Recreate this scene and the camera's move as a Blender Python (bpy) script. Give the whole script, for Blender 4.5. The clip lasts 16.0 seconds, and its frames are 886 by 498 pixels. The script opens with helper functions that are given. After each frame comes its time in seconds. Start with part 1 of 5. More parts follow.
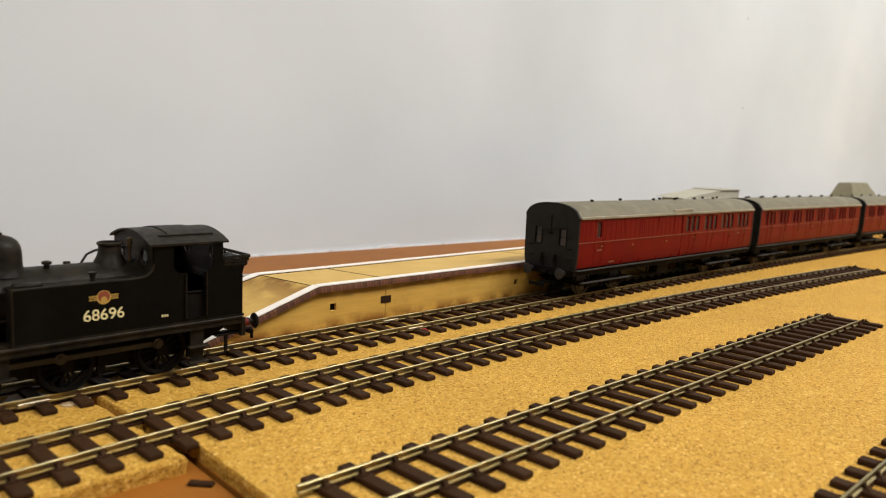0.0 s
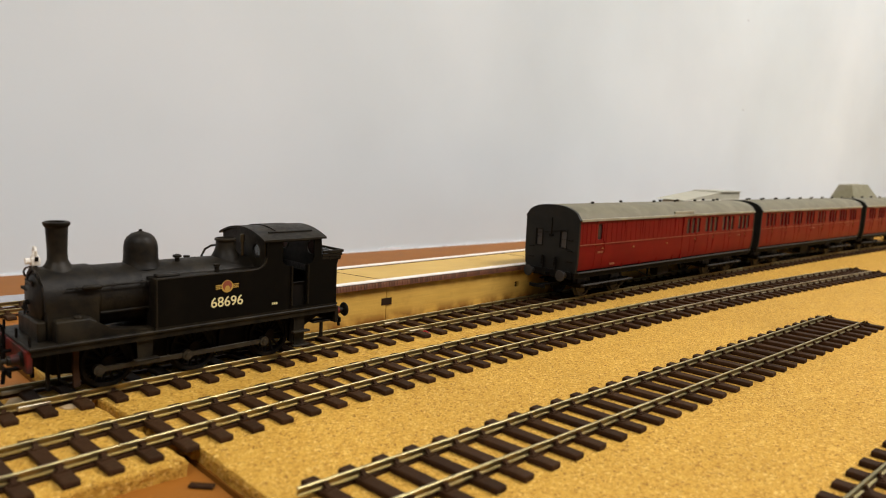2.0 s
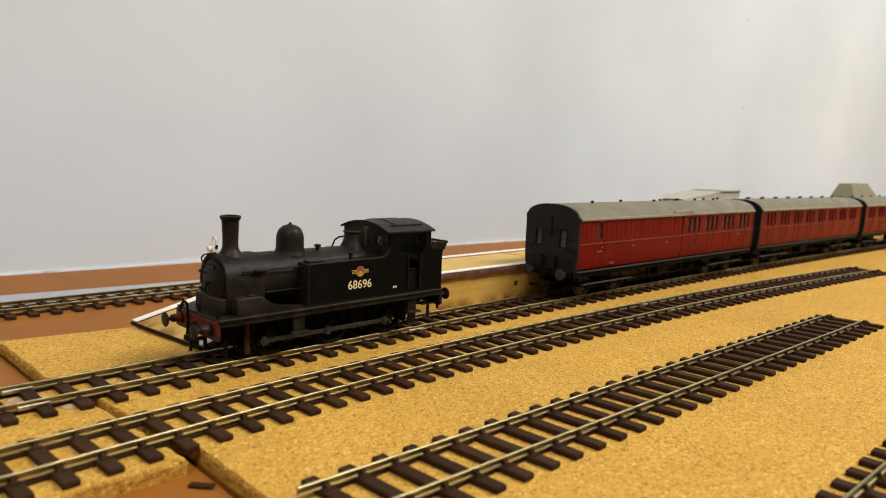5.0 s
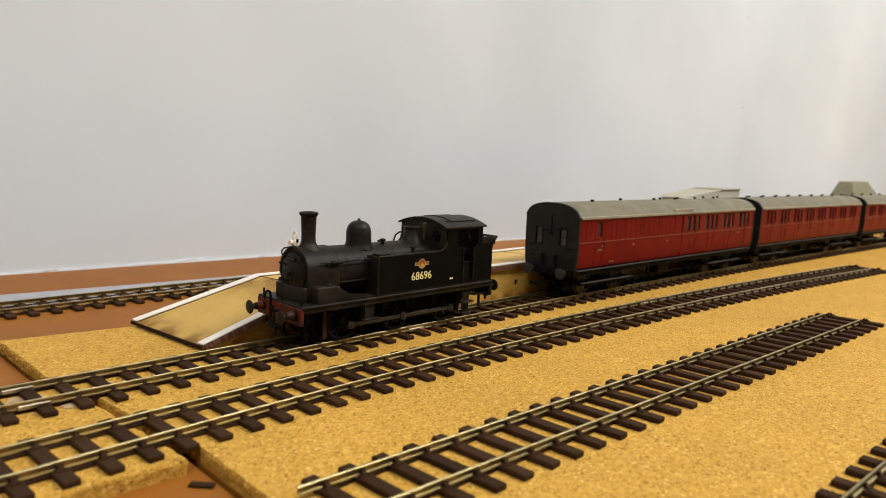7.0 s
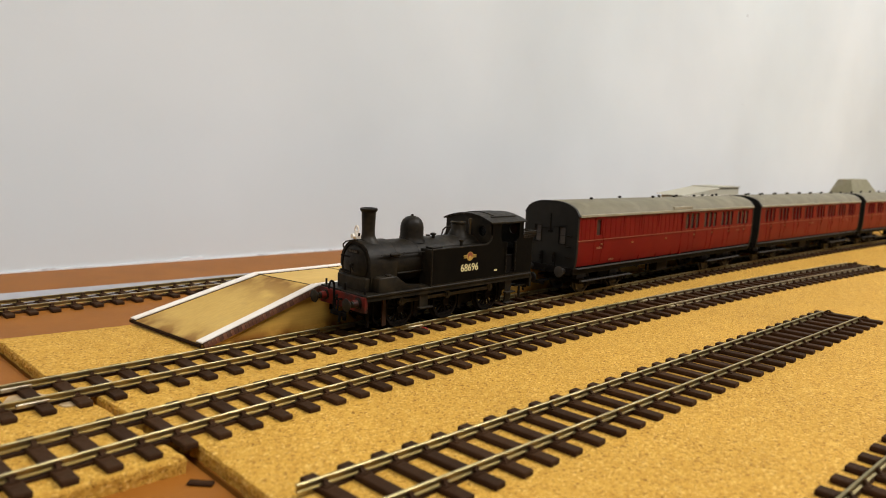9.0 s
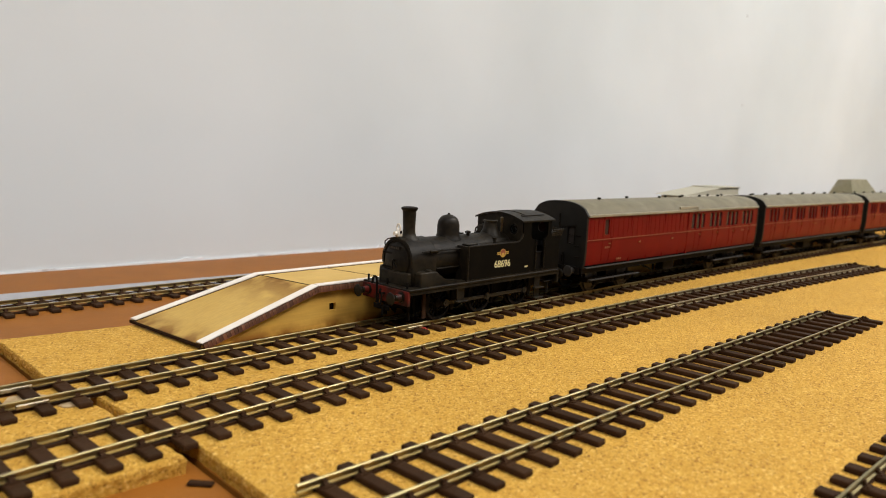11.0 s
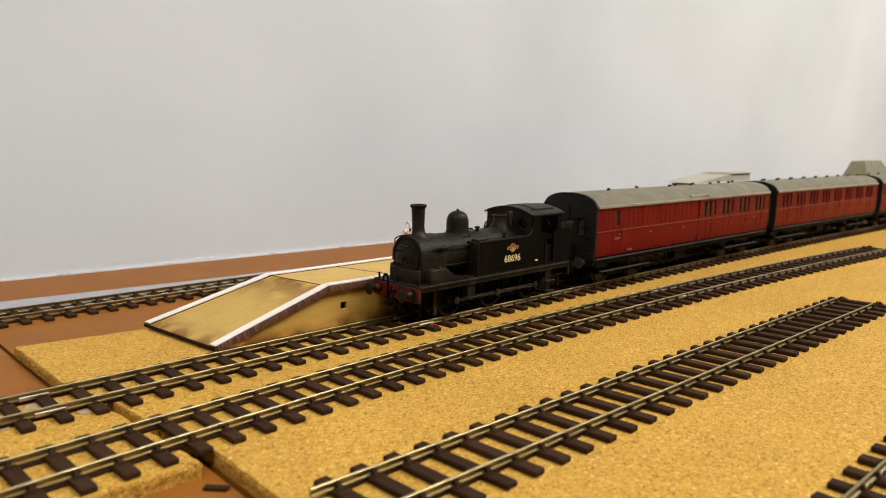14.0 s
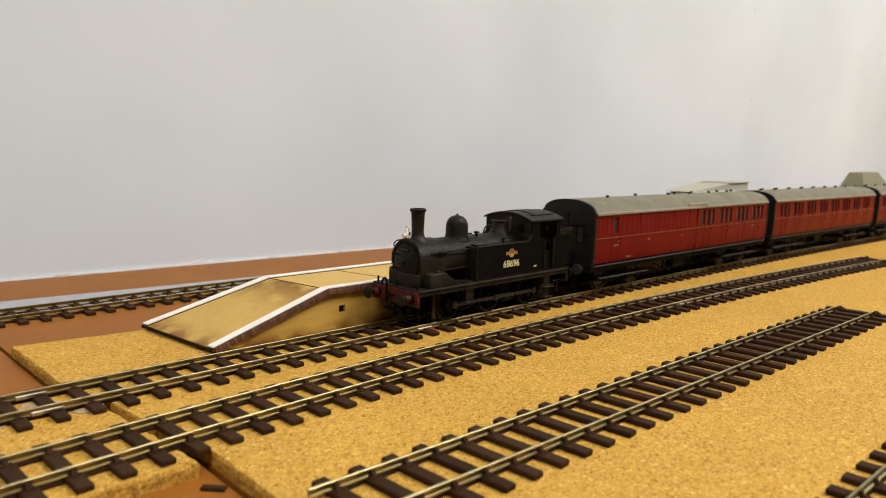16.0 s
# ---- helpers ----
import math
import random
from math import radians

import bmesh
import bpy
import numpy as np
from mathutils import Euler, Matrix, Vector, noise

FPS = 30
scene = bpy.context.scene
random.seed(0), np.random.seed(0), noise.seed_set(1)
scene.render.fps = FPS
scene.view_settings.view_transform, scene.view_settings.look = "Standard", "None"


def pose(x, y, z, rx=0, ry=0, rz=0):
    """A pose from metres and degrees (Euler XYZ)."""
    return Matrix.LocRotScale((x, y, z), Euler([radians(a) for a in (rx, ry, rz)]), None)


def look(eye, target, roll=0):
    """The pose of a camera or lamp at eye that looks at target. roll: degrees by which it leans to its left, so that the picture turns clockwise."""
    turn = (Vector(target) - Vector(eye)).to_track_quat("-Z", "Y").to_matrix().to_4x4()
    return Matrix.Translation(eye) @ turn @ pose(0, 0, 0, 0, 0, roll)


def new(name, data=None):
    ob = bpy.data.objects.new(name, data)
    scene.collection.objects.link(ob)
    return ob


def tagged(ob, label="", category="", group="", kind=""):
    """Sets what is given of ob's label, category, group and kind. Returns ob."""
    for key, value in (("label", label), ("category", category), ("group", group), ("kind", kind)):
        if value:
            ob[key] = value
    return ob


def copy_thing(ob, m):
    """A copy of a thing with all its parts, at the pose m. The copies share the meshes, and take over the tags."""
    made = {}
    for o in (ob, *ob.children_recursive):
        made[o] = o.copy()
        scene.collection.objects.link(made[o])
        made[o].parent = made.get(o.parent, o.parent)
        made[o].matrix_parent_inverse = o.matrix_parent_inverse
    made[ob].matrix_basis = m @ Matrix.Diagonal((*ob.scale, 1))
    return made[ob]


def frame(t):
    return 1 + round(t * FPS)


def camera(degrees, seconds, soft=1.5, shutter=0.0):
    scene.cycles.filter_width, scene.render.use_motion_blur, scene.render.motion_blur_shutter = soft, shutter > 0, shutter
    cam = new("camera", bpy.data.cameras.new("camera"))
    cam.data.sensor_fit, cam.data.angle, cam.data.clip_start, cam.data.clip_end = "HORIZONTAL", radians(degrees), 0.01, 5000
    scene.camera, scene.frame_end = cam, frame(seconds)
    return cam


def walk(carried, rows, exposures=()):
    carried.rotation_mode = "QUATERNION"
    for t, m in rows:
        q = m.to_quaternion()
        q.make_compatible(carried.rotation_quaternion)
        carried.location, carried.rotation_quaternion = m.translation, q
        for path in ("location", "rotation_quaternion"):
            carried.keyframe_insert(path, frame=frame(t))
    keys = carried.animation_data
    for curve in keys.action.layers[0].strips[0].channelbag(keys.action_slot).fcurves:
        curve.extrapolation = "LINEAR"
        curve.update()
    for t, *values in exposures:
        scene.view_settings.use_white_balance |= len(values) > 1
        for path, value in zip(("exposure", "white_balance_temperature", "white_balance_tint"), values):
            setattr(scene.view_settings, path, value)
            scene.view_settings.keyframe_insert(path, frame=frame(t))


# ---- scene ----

cam = camera(65.0, 16.0, soft=1.0)
cam.data.dof.use_dof = True
cam.data.dof.focus_distance = 0.300
cam.data.dof.aperture_fstop = 18.0
# seconds, eye, heading from the x axis, tilt, lean (degrees)
VIEWS = [
    (0, (-0.00045, 0.00002, 0.08126), 47.340, -7.750, 2.585),
    (0.5, (-0.00042, -0.00001, 0.08120), 47.391, -7.717, 2.525),
    (1, (-0.00042, -0.00005, 0.08118), 47.400, -7.705, 2.524),
    (1.5, (-0.00042, -0.00006, 0.08115), 47.399, -7.621, 2.517),
    (2, (-0.00042, -0.00008, 0.08114), 47.411, -7.552, 2.509),
    (2.5, (-0.00042, -0.00008, 0.08118), 47.420, -7.562, 2.508),
    (3, (-0.00040, -0.00002, 0.08122), 47.408, -7.608, 2.513),
    (3.5, (-0.00040, 0.00000, 0.08120), 47.408, -7.610, 2.507),
    (4, (-0.00040, -0.00002, 0.08120), 47.395, -7.570, 2.513),
    (5.2, (-0.00036, -0.00005, 0.08128), 47.398, -7.640, 2.465),
    (6.5, (-0.00030, -0.00008, 0.08136), 47.403, -7.728, 2.405),
    (7, (-0.00030, -0.00006, 0.08138), 47.396, -7.732, 2.403),
    (7.5, (-0.00028, -0.00002, 0.08136), 47.377, -7.738, 2.395),
    (8, (-0.00018, 0.00002, 0.08128), 47.328, -7.756, 2.357),
    (8.5, (-0.00006, 0.00001, 0.08120), 47.337, -7.818, 2.328),
    (9, (0.00000, 0.00000, 0.08115), 47.336, -7.866, 2.324),
    (10.2, (0.00000, -0.00008, 0.08116), 47.340, -7.850, 2.312),
    (11.5, (0.00000, -0.00016, 0.08121), 47.347, -7.819, 2.298),
    (12, (-0.00006, -0.00020, 0.08124), 47.357, -7.787, 2.262),
    (12.5, (-0.00030, -0.00030, 0.08122), 47.395, -7.742, 2.112),
    (13, (0.00001, -0.00071, 0.08253), 47.616, -7.868, 1.703),
    (13.5, (0.00040, -0.00112, 0.08355), 47.994, -8.222, 1.096),
    (14, (0.00090, -0.00120, 0.08431), 48.345, -8.680, 0.730),
    (14.5, (0.00045, -0.00092, 0.08346), 48.431, -8.768, 0.777),
    (15, (0.00022, -0.00090, 0.08293), 48.322, -8.440, 1.105),
    (15.5, (0.00020, -0.00080, 0.08288), 48.213, -8.184, 1.321),
    (16, (0.00000, -0.00088, 0.08273), 48.129, -8.029, 1.389),
]


def aim(eye, heading, tilt, lean):
    h, p = radians(heading), radians(tilt)
    way = Vector((math.cos(h) * math.cos(p), math.sin(h) * math.cos(p), math.sin(p)))
    return look(eye, Vector(eye) + way, lean)


walk(cam, [(t, aim(e, h, p, r)) for t, e, h, p, r in VIEWS], exposures=[(0, 0.0), (16, 0.0)])

# ---- light ----
world = bpy.data.worlds.new("world")
world.use_nodes = True
world.node_tree.nodes["Background"].inputs[0].default_value = (0.9, 0.95, 1.0, 1)
world.node_tree.nodes["Background"].inputs[1].default_value = 0.05
scene.world = world

CEILING = 1.55   # height of the ceiling over the cork
# no lamp is in view: overhead lamps added, powers tuned for brightness
LAMPS = [(1.05, -0.65, 0.9, 0.5, 35.8), (-0.70, -0.50, 0.6, 0.5, 14.4), (2.4, -0.70, 0.6, 0.5, 17.4)]


def added_lamps():
    for x, y, sx, sy, power in LAMPS:
        data = bpy.data.lights.new("ceiling_lamp", "AREA")
        data.shape, data.size, data.size_y, data.energy = "RECTANGLE", sx, sy, power
        data.color = (1.0, 0.965, 0.93)
        lamp = new("ceiling_lamp", data)
        lamp.matrix_world = pose(x, y, CEILING - 0.03)


# ---- materials ----
def material(name, base, rough=0.6, metal=0.0, dark=None, scale=300.0, amount=0.5, bump=0.0, bump_scale=None,
             stain=None, stain_scale=25.0, stain_at=(0.52, 0.68), spread=0.0, spec=0.5, rough_vary=0.0):
    """Base colour broken by grain (dark, scale) and by larger stains; bump in metres; spread: lightness from piece to piece."""
    m = bpy.data.materials.new(name)
    m.use_nodes = True
    nt = m.node_tree
    n, l = nt.nodes, nt.links
    b = n["Principled BSDF"]
    b.inputs["Roughness"].default_value, b.inputs["Metallic"].default_value = rough, metal
    b.inputs["Specular IOR Level"].default_value = spec
    co = n.new("ShaderNodeTexCoord")
    out = None
    grain = n.new("ShaderNodeTexNoise")
    grain.inputs["Scale"].default_value, grain.inputs["Detail"].default_value = scale, 6
    l.new(co.outputs["Object"], grain.inputs["Vector"])
    dark = dark or tuple(c * 0.72 for c in base)
    mix = n.new("ShaderNodeMix")
    mix.data_type = "RGBA"
    mix.inputs["A"].default_value, mix.inputs["B"].default_value = (*base, 1), (*dark, 1)
    ramp = n.new("ShaderNodeMapRange")
    ramp.inputs["From Min"].default_value, ramp.inputs["From Max"].default_value = 0.35, 0.7
    ramp.inputs["To Max"].default_value = amount
    l.new(grain.outputs["Fac"], ramp.inputs["Value"])
    l.new(ramp.outputs["Result"], mix.inputs["Factor"])
    out = mix.outputs["Result"]
    if stain:
        big = n.new("ShaderNodeTexNoise")
        big.inputs["Scale"].default_value, big.inputs["Detail"].default_value = stain_scale, 4
        l.new(co.outputs["Object"], big.inputs["Vector"])
        r2 = n.new("ShaderNodeMapRange")
        r2.inputs["From Min"].default_value, r2.inputs["From Max"].default_value = stain_at
        r2.inputs["To Max"].default_value = stain[3] if len(stain) > 3 else 0.7
        l.new(big.outputs["Fac"], r2.inputs["Value"])
        mix2 = n.new("ShaderNodeMix")
        mix2.data_type = "RGBA"
        mix2.inputs["B"].default_value = (*stain[:3], 1)
        l.new(out, mix2.inputs["A"])
        l.new(r2.outputs["Result"], mix2.inputs["Factor"])
        out = mix2.outputs["Result"]
    if spread:
        info = n.new("ShaderNodeObjectInfo")
        r3 = n.new("ShaderNodeMapRange")
        r3.inputs["To Min"].default_value, r3.inputs["To Max"].default_value = 1 - spread, 1 + spread
        l.new(info.outputs["Random"], r3.inputs["Value"])
        hsv = n.new("ShaderNodeHueSaturation")
        l.new(r3.outputs["Result"], hsv.inputs["Value"])
        l.new(out, hsv.inputs["Color"])
        out = hsv.outputs["Color"]
    l.new(out, b.inputs["Base Color"])
    if rough_vary:
        r4 = n.new("ShaderNodeMapRange")
        r4.inputs["To Min"].default_value, r4.inputs["To Max"].default_value = rough - rough_vary, rough + rough_vary
        l.new(grain.outputs["Fac"], r4.inputs["Value"])
        l.new(r4.outputs["Result"], b.inputs["Roughness"])
    if bump:
        tex = grain
        if bump_scale:
            tex = n.new("ShaderNodeTexNoise")
            tex.inputs["Scale"].default_value, tex.inputs["Detail"].default_value = bump_scale, 4
            l.new(co.outputs["Object"], tex.inputs["Vector"])
        bp = n.new("ShaderNodeBump")
        bp.inputs["Distance"].default_value = bump
        l.new(tex.outputs["Fac"], bp.inputs["Height"])
        l.new(bp.outputs["Normal"], b.inputs["Normal"])
    return m


def cork_material():
    """Golden granulated cork: crumbs of many tones, a few dark ones, pitted."""
    m = bpy.data.materials.new("cork")
    m.use_nodes = True
    nt = m.node_tree
    n, l = nt.nodes, nt.links
    b = n["Principled BSDF"]
    b.inputs["Roughness"].default_value, b.inputs["Specular IOR Level"].default_value = 0.75, 0.19
    co = n.new("ShaderNodeTexCoord")
    warp = n.new("ShaderNodeTexNoise")
    warp.inputs["Scale"].default_value = 900
    l.new(co.outputs["Object"], warp.inputs["Vector"])
    add = n.new("ShaderNodeMixRGB")
    add.blend_type, add.inputs["Fac"].default_value = "LINEAR_LIGHT", 0.0012
    l.new(co.outputs["Object"], add.inputs["Color1"])
    l.new(warp.outputs["Color"], add.inputs["Color2"])
    cell = n.new("ShaderNodeTexVoronoi")
    cell.inputs["Scale"].default_value = 1800
    l.new(add.outputs["Color"], cell.inputs["Vector"])
    tone = n.new("ShaderNodeValToRGB")
    sep = n.new("ShaderNodeSeparateColor")
    l.new(cell.outputs["Color"], sep.inputs["Color"])
    l.new(sep.outputs["Red"], tone.inputs["Fac"])
    e = tone.color_ramp.elements
    e[0].position, e[0].color = 0.0, (0.20, 0.088, 0.010, 1)
    e[1].position, e[1].color = 1.0, (0.76, 0.495, 0.140, 1)
    for pos, col in ((0.13, (0.43, 0.218, 0.028, 1)), (0.40, (0.535, 0.297, 0.044, 1)), (0.85, (0.610, 0.356, 0.062, 1))):
        x = e.new(pos)
        x.color = col
    big = n.new("ShaderNodeTexNoise")
    big.inputs["Scale"].default_value, big.inputs["Detail"].default_value = 22, 6
    l.new(co.outputs["Object"], big.inputs["Vector"])
    r = n.new("ShaderNodeMapRange")
    r.inputs["From Min"].default_value, r.inputs["From Max"].default_value = 0.3, 0.75
    r.inputs["To Min"].default_value, r.inputs["To Max"].default_value = 1.06, 0.93
    l.new(big.outputs["Fac"], r.inputs["Value"])
    hsv = n.new("ShaderNodeHueSaturation")
    l.new(r.outputs["Result"], hsv.inputs["Value"])
    l.new(tone.outputs["Color"], hsv.inputs["Color"])
    # scattered dark bark flecks and faint worn smudges
    fleck = n.new("ShaderNodeTexNoise")
    fleck.inputs["Scale"].default_value, fleck.inputs["Detail"].default_value = 420, 3
    l.new(co.outputs["Object"], fleck.inputs["Vector"])
    few = n.new("ShaderNodeMapRange")
    few.inputs["From Min"].default_value, few.inputs["From Max"].default_value = 0.66, 0.74
    few.inputs["To Max"].default_value = 0.55
    l.new(fleck.outputs["Fac"], few.inputs["Value"])
    dots = n.new("ShaderNodeMix")
    dots.data_type = "RGBA"
    dots.inputs["B"].default_value = (0.20, 0.085, 0.012, 1)
    l.new(hsv.outputs["Color"], dots.inputs["A"])
    l.new(few.outputs["Result"], dots.inputs["Factor"])
    l.new(dots.outputs["Result"], b.inputs["Base Color"])
    bp = n.new("ShaderNodeBump")
    bp.inputs["Distance"].default_value = 0.00026
    l.new(sep.outputs["Green"], bp.inputs["Height"])
    l.new(bp.outputs["Normal"], b.inputs["Normal"])
    return m


def scorched(name, base, dark, burn, edges, amount):
    """Thin ply with a fine grain along x, cloudy, browned in patches along its laser-cut edges; edges: axis, where it starts, where it is full."""
    m = material(name, base, 0.55, dark=dark, scale=45, amount=0.7, bump=0.00005, bump_scale=800, spec=0.22)
    nt = m.node_tree
    n, l = nt.nodes, nt.links
    b = n["Principled BSDF"]
    co = n.new("ShaderNodeTexCoord")
    sep = n.new("ShaderNodeSeparateXYZ")
    l.new(co.outputs["Object"], sep.inputs["Vector"])
    patch = n.new("ShaderNodeTexNoise")
    patch.inputs["Scale"].default_value, patch.inputs["Detail"].default_value = 75, 3
    l.new(co.outputs["Object"], patch.inputs["Vector"])
    broad = n.new("ShaderNodeMapRange")
    broad.inputs["From Min"].default_value, broad.inputs["From Max"].default_value = 0.60, 0.80
    broad.inputs["To Max"].default_value = 0.35
    l.new(patch.outputs["Fac"], broad.inputs["Value"])
    total = broad.outputs["Result"]
    for axis, start, full in edges:
        near = n.new("ShaderNodeMapRange")
        near.inputs["From Min"].default_value, near.inputs["From Max"].default_value = start, full
        l.new(sep.outputs[axis], near.inputs["Value"])
        some = n.new("ShaderNodeMapRange")
        some.inputs["From Min"].default_value, some.inputs["From Max"].default_value = 0.38, 0.56
        some.inputs["To Max"].default_value = amount
        l.new(patch.outputs["Fac"], some.inputs["Value"])
        mul = n.new("ShaderNodeMath")
        mul.operation = "MULTIPLY"
        l.new(near.outputs["Result"], mul.inputs[0])
        l.new(some.outputs["Result"], mul.inputs[1])
        top = n.new("ShaderNodeMath")
        top.operation = "MAXIMUM"
        l.new(total, top.inputs[0])
        l.new(mul.outputs["Value"], top.inputs[1])
        total = top.outputs["Value"]
    # short streaks of the grain
    stretch = n.new("ShaderNodeMapping")
    stretch.inputs["Scale"].default_value = (60, 900, 900)
    l.new(co.outputs["Object"], stretch.inputs["Vector"])
    grain = n.new("ShaderNodeTexNoise")
    grain.inputs["Scale"].default_value = 1.0
    l.new(stretch.outputs["Vector"], grain.inputs["Vector"])
    tone = n.new("ShaderNodeMapRange")
    tone.inputs["From Min"].default_value, tone.inputs["From Max"].default_value = 0.3, 0.7
    tone.inputs["To Min"].default_value, tone.inputs["To Max"].default_value = 0.93, 1.06
    l.new(grain.outputs["Fac"], tone.inputs["Value"])
    hsv = n.new("ShaderNodeHueSaturation")
    l.new(b.inputs["Base Color"].links[0].from_socket, hsv.inputs["Color"])
    l.new(tone.outputs["Result"], hsv.inputs["Value"])
    mix = n.new("ShaderNodeMix")
    mix.data_type = "RGBA"
    mix.inputs["B"].default_value = (*burn, 1)
    l.new(hsv.outputs["Color"], mix.inputs["A"])
    l.new(total, mix.inputs["Factor"])
    l.new(mix.outputs["Result"], b.inputs["Base Color"])
    return m


def glass_material(name, tint, rough, clear=1.0, spec=0.5):
    m = bpy.data.materials.new(name)
    m.use_nodes = True
    b = m.node_tree.nodes["Principled BSDF"]
    b.inputs["Base Color"].default_value = (*tint, 1)
    b.inputs["Roughness"].default_value = rough
    b.inputs["Transmission Weight"].default_value = clear
    b.inputs["Specular IOR Level"].default_value = spec
    b.inputs["IOR"].default_value = 1.45
    return m


CORK = cork_material()
BOARD = material("painted_board", (0.278, 0.101, 0.0142), 0.5, dark=(0.215, 0.080, 0.013), scale=60, amount=0.6, bump=0.0001, bump_scale=900,
                 stain=(0.31, 0.118, 0.019, 0.6), stain_scale=14, spec=0.12)
# paler patches paint soft areas of light into the wall's colour
PLASTER = material("emulsioned_wall", (0.614, 0.674, 0.704), 0.5, dark=(0.556, 0.602, 0.626), scale=4.0, amount=1.0, bump=0.0005, bump_scale=11,
                   stain=(0.700, 0.748, 0.775, 0.8), stain_scale=2.4, stain_at=(0.42, 0.66), spec=0.2)
FILLER = material("caulk", (0.74, 0.77, 0.80), 0.6, scale=160, amount=0.4, bump=0.0008, bump_scale=220, stain=(0.34, 0.33, 0.34, 0.7), stain_scale=140, stain_at=(0.55, 0.68))
# unseen room shell is added; its greys were set to tune the fill light
ROOM = material("unseen_room_grey", (0.24, 0.24, 0.243), 0.8, scale=8, amount=0.2, bump=0.0004, bump_scale=300)
FLOORDARK = material("unseen_floor_dark", (0.07, 0.06, 0.055), 0.95, scale=200, bump=0.002)
GREYCARD = material("grey_card", (0.36, 0.36, 0.38), 0.8, dark=(0.27, 0.27, 0.29), scale=180, amount=0.5, bump=0.0001)
SLEEPER = material("sleeper_plastic", (0.041, 0.0190, 0.0080), 0.62, dark=(0.024, 0.0110, 0.0048), scale=900, amount=0.7, bump=0.0001, bump_scale=1500,
                   spread=0.18, stain=(0.042, 0.025, 0.012, 0.5), stain_scale=120, spec=0.07)
RAIL = material("nickel_rail", (0.43, 0.37, 0.195), 0.38, metal=1.0, dark=(0.31, 0.25, 0.115), scale=90, amount=0.6, rough_vary=0.04)
DULLRAIL = material("tarnished_rail", (0.47, 0.40, 0.26), 0.46, metal=1.0, dark=(0.28, 0.23, 0.15), scale=240, amount=0.8)
SHINY = material("bright_joiner", (0.58, 0.52, 0.40), 0.42, metal=1.0, dark=(0.30, 0.24, 0.14), scale=350, amount=0.9)
# darker copy of RAIL: shade in the rail's recess put into the colour
WEB = material("shaded_rail_web", (0.27, 0.21, 0.10), 0.36, metal=0.95, dark=(0.17, 0.125, 0.055), scale=200, amount=0.8)
# browning at the top is part scorch, part painted shade under the coping
PLY = scorched("laser_cut_ply", (0.62, 0.375, 0.080), (0.54, 0.31, 0.055), (0.17, 0.062, 0.010), [("Z", 0.0115, 0.0185), ("Z", 0.0060, 0.0005)], 0.95)
DECK = scorched("platform_card", (0.56, 0.37, 0.105), (0.49, 0.31, 0.078), (0.24, 0.115, 0.018), [], 0.25)
RAMPDECK = scorched("ramp_card", (0.53, 0.345, 0.092), (0.46, 0.29, 0.068), (0.20, 0.090, 0.014), [("Z", 0.0125, 0.0192), ("Z", 0.0060, 0.0024)], 0.95)
CHAR = material("laser_burnt_edge", (0.030, 0.015, 0.007), 0.8, scale=500, spec=0.08)
WHITEEDGE = material("white_edging", (0.80, 0.75, 0.68), 0.6, dark=(0.7, 0.63, 0.55), scale=160, amount=0.5)
BRICKEDGE = material("printed_brick", (0.135, 0.046, 0.020), 0.7, dark=(0.06, 0.020, 0.010), scale=500, amount=0.9, spread=0.35,
                     stain=(0.26, 0.14, 0.08, 0.6), stain_scale=260)
# the brown patches mix weathering with painted highlights of the upper surfaces
BLACK = material("weathered_black", (0.0140, 0.0106, 0.0062), 0.48, dark=(0.0036, 0.0029, 0.0022), scale=420, amount=0.9, bump=0.00008, bump_scale=1500,
                 stain=(0.026, 0.0195, 0.0105, 0.75), stain_scale=85, stain_at=(0.5, 0.66), spec=0.15, rough_vary=0.14)
# less mottled, darker copy of BLACK: shade on the sides put into the colour
SHADEBLACK = material("shaded_black_panel", (0.0046, 0.0038, 0.0027), 0.55, dark=(0.0036, 0.003, 0.0023), scale=420, amount=0.8, bump=0.00004, bump_scale=1500,
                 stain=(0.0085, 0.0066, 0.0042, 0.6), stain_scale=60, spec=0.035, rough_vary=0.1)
FRAMEBLACK = material("underframe_black", (0.0048, 0.0043, 0.0037), 0.62, dark=(0.0085, 0.0062, 0.0048), scale=200, amount=0.8, spec=0.07,
                      stain=(0.019, 0.0115, 0.0065, 0.5), stain_scale=90)
ENDBLACK = material("greyish_black_end", (0.0115, 0.0112, 0.0098), 0.5, dark=(0.007, 0.0066, 0.0056), scale=160, amount=0.8, spec=0.16,
                    stain=(0.018, 0.016, 0.012, 0.5), stain_scale=70)
RUST = material("rusty_brown_iron", (0.040, 0.017, 0.0068), 0.7, dark=(0.025, 0.012, 0.007), scale=350, amount=0.8, bump=0.0001, spec=0.15)
RODS = material("dull_steel_rod", (0.055, 0.046, 0.032), 0.45, metal=0.5, scale=400, amount=0.7)
TYRE = material("worn_tyre", (0.06, 0.05, 0.04), 0.5, metal=0.6, scale=500)
# lighter than the underframe black: light on the footboard edges painted in
FRAMEGREY = material("lit_edge_frame_grey", (0.022, 0.0185, 0.015), 0.65, dark=(0.016, 0.013, 0.011), scale=150, amount=0.8, stain=(0.03, 0.025, 0.02, 0.7), stain_scale=40)
BEAMRED = material("buffer_beam_red", (0.135, 0.014, 0.009), 0.55, scale=300, amount=0.6, stain=(0.016, 0.009, 0.007, 0.92), stain_scale=130, stain_at=(0.46, 0.64), spec=0.2)
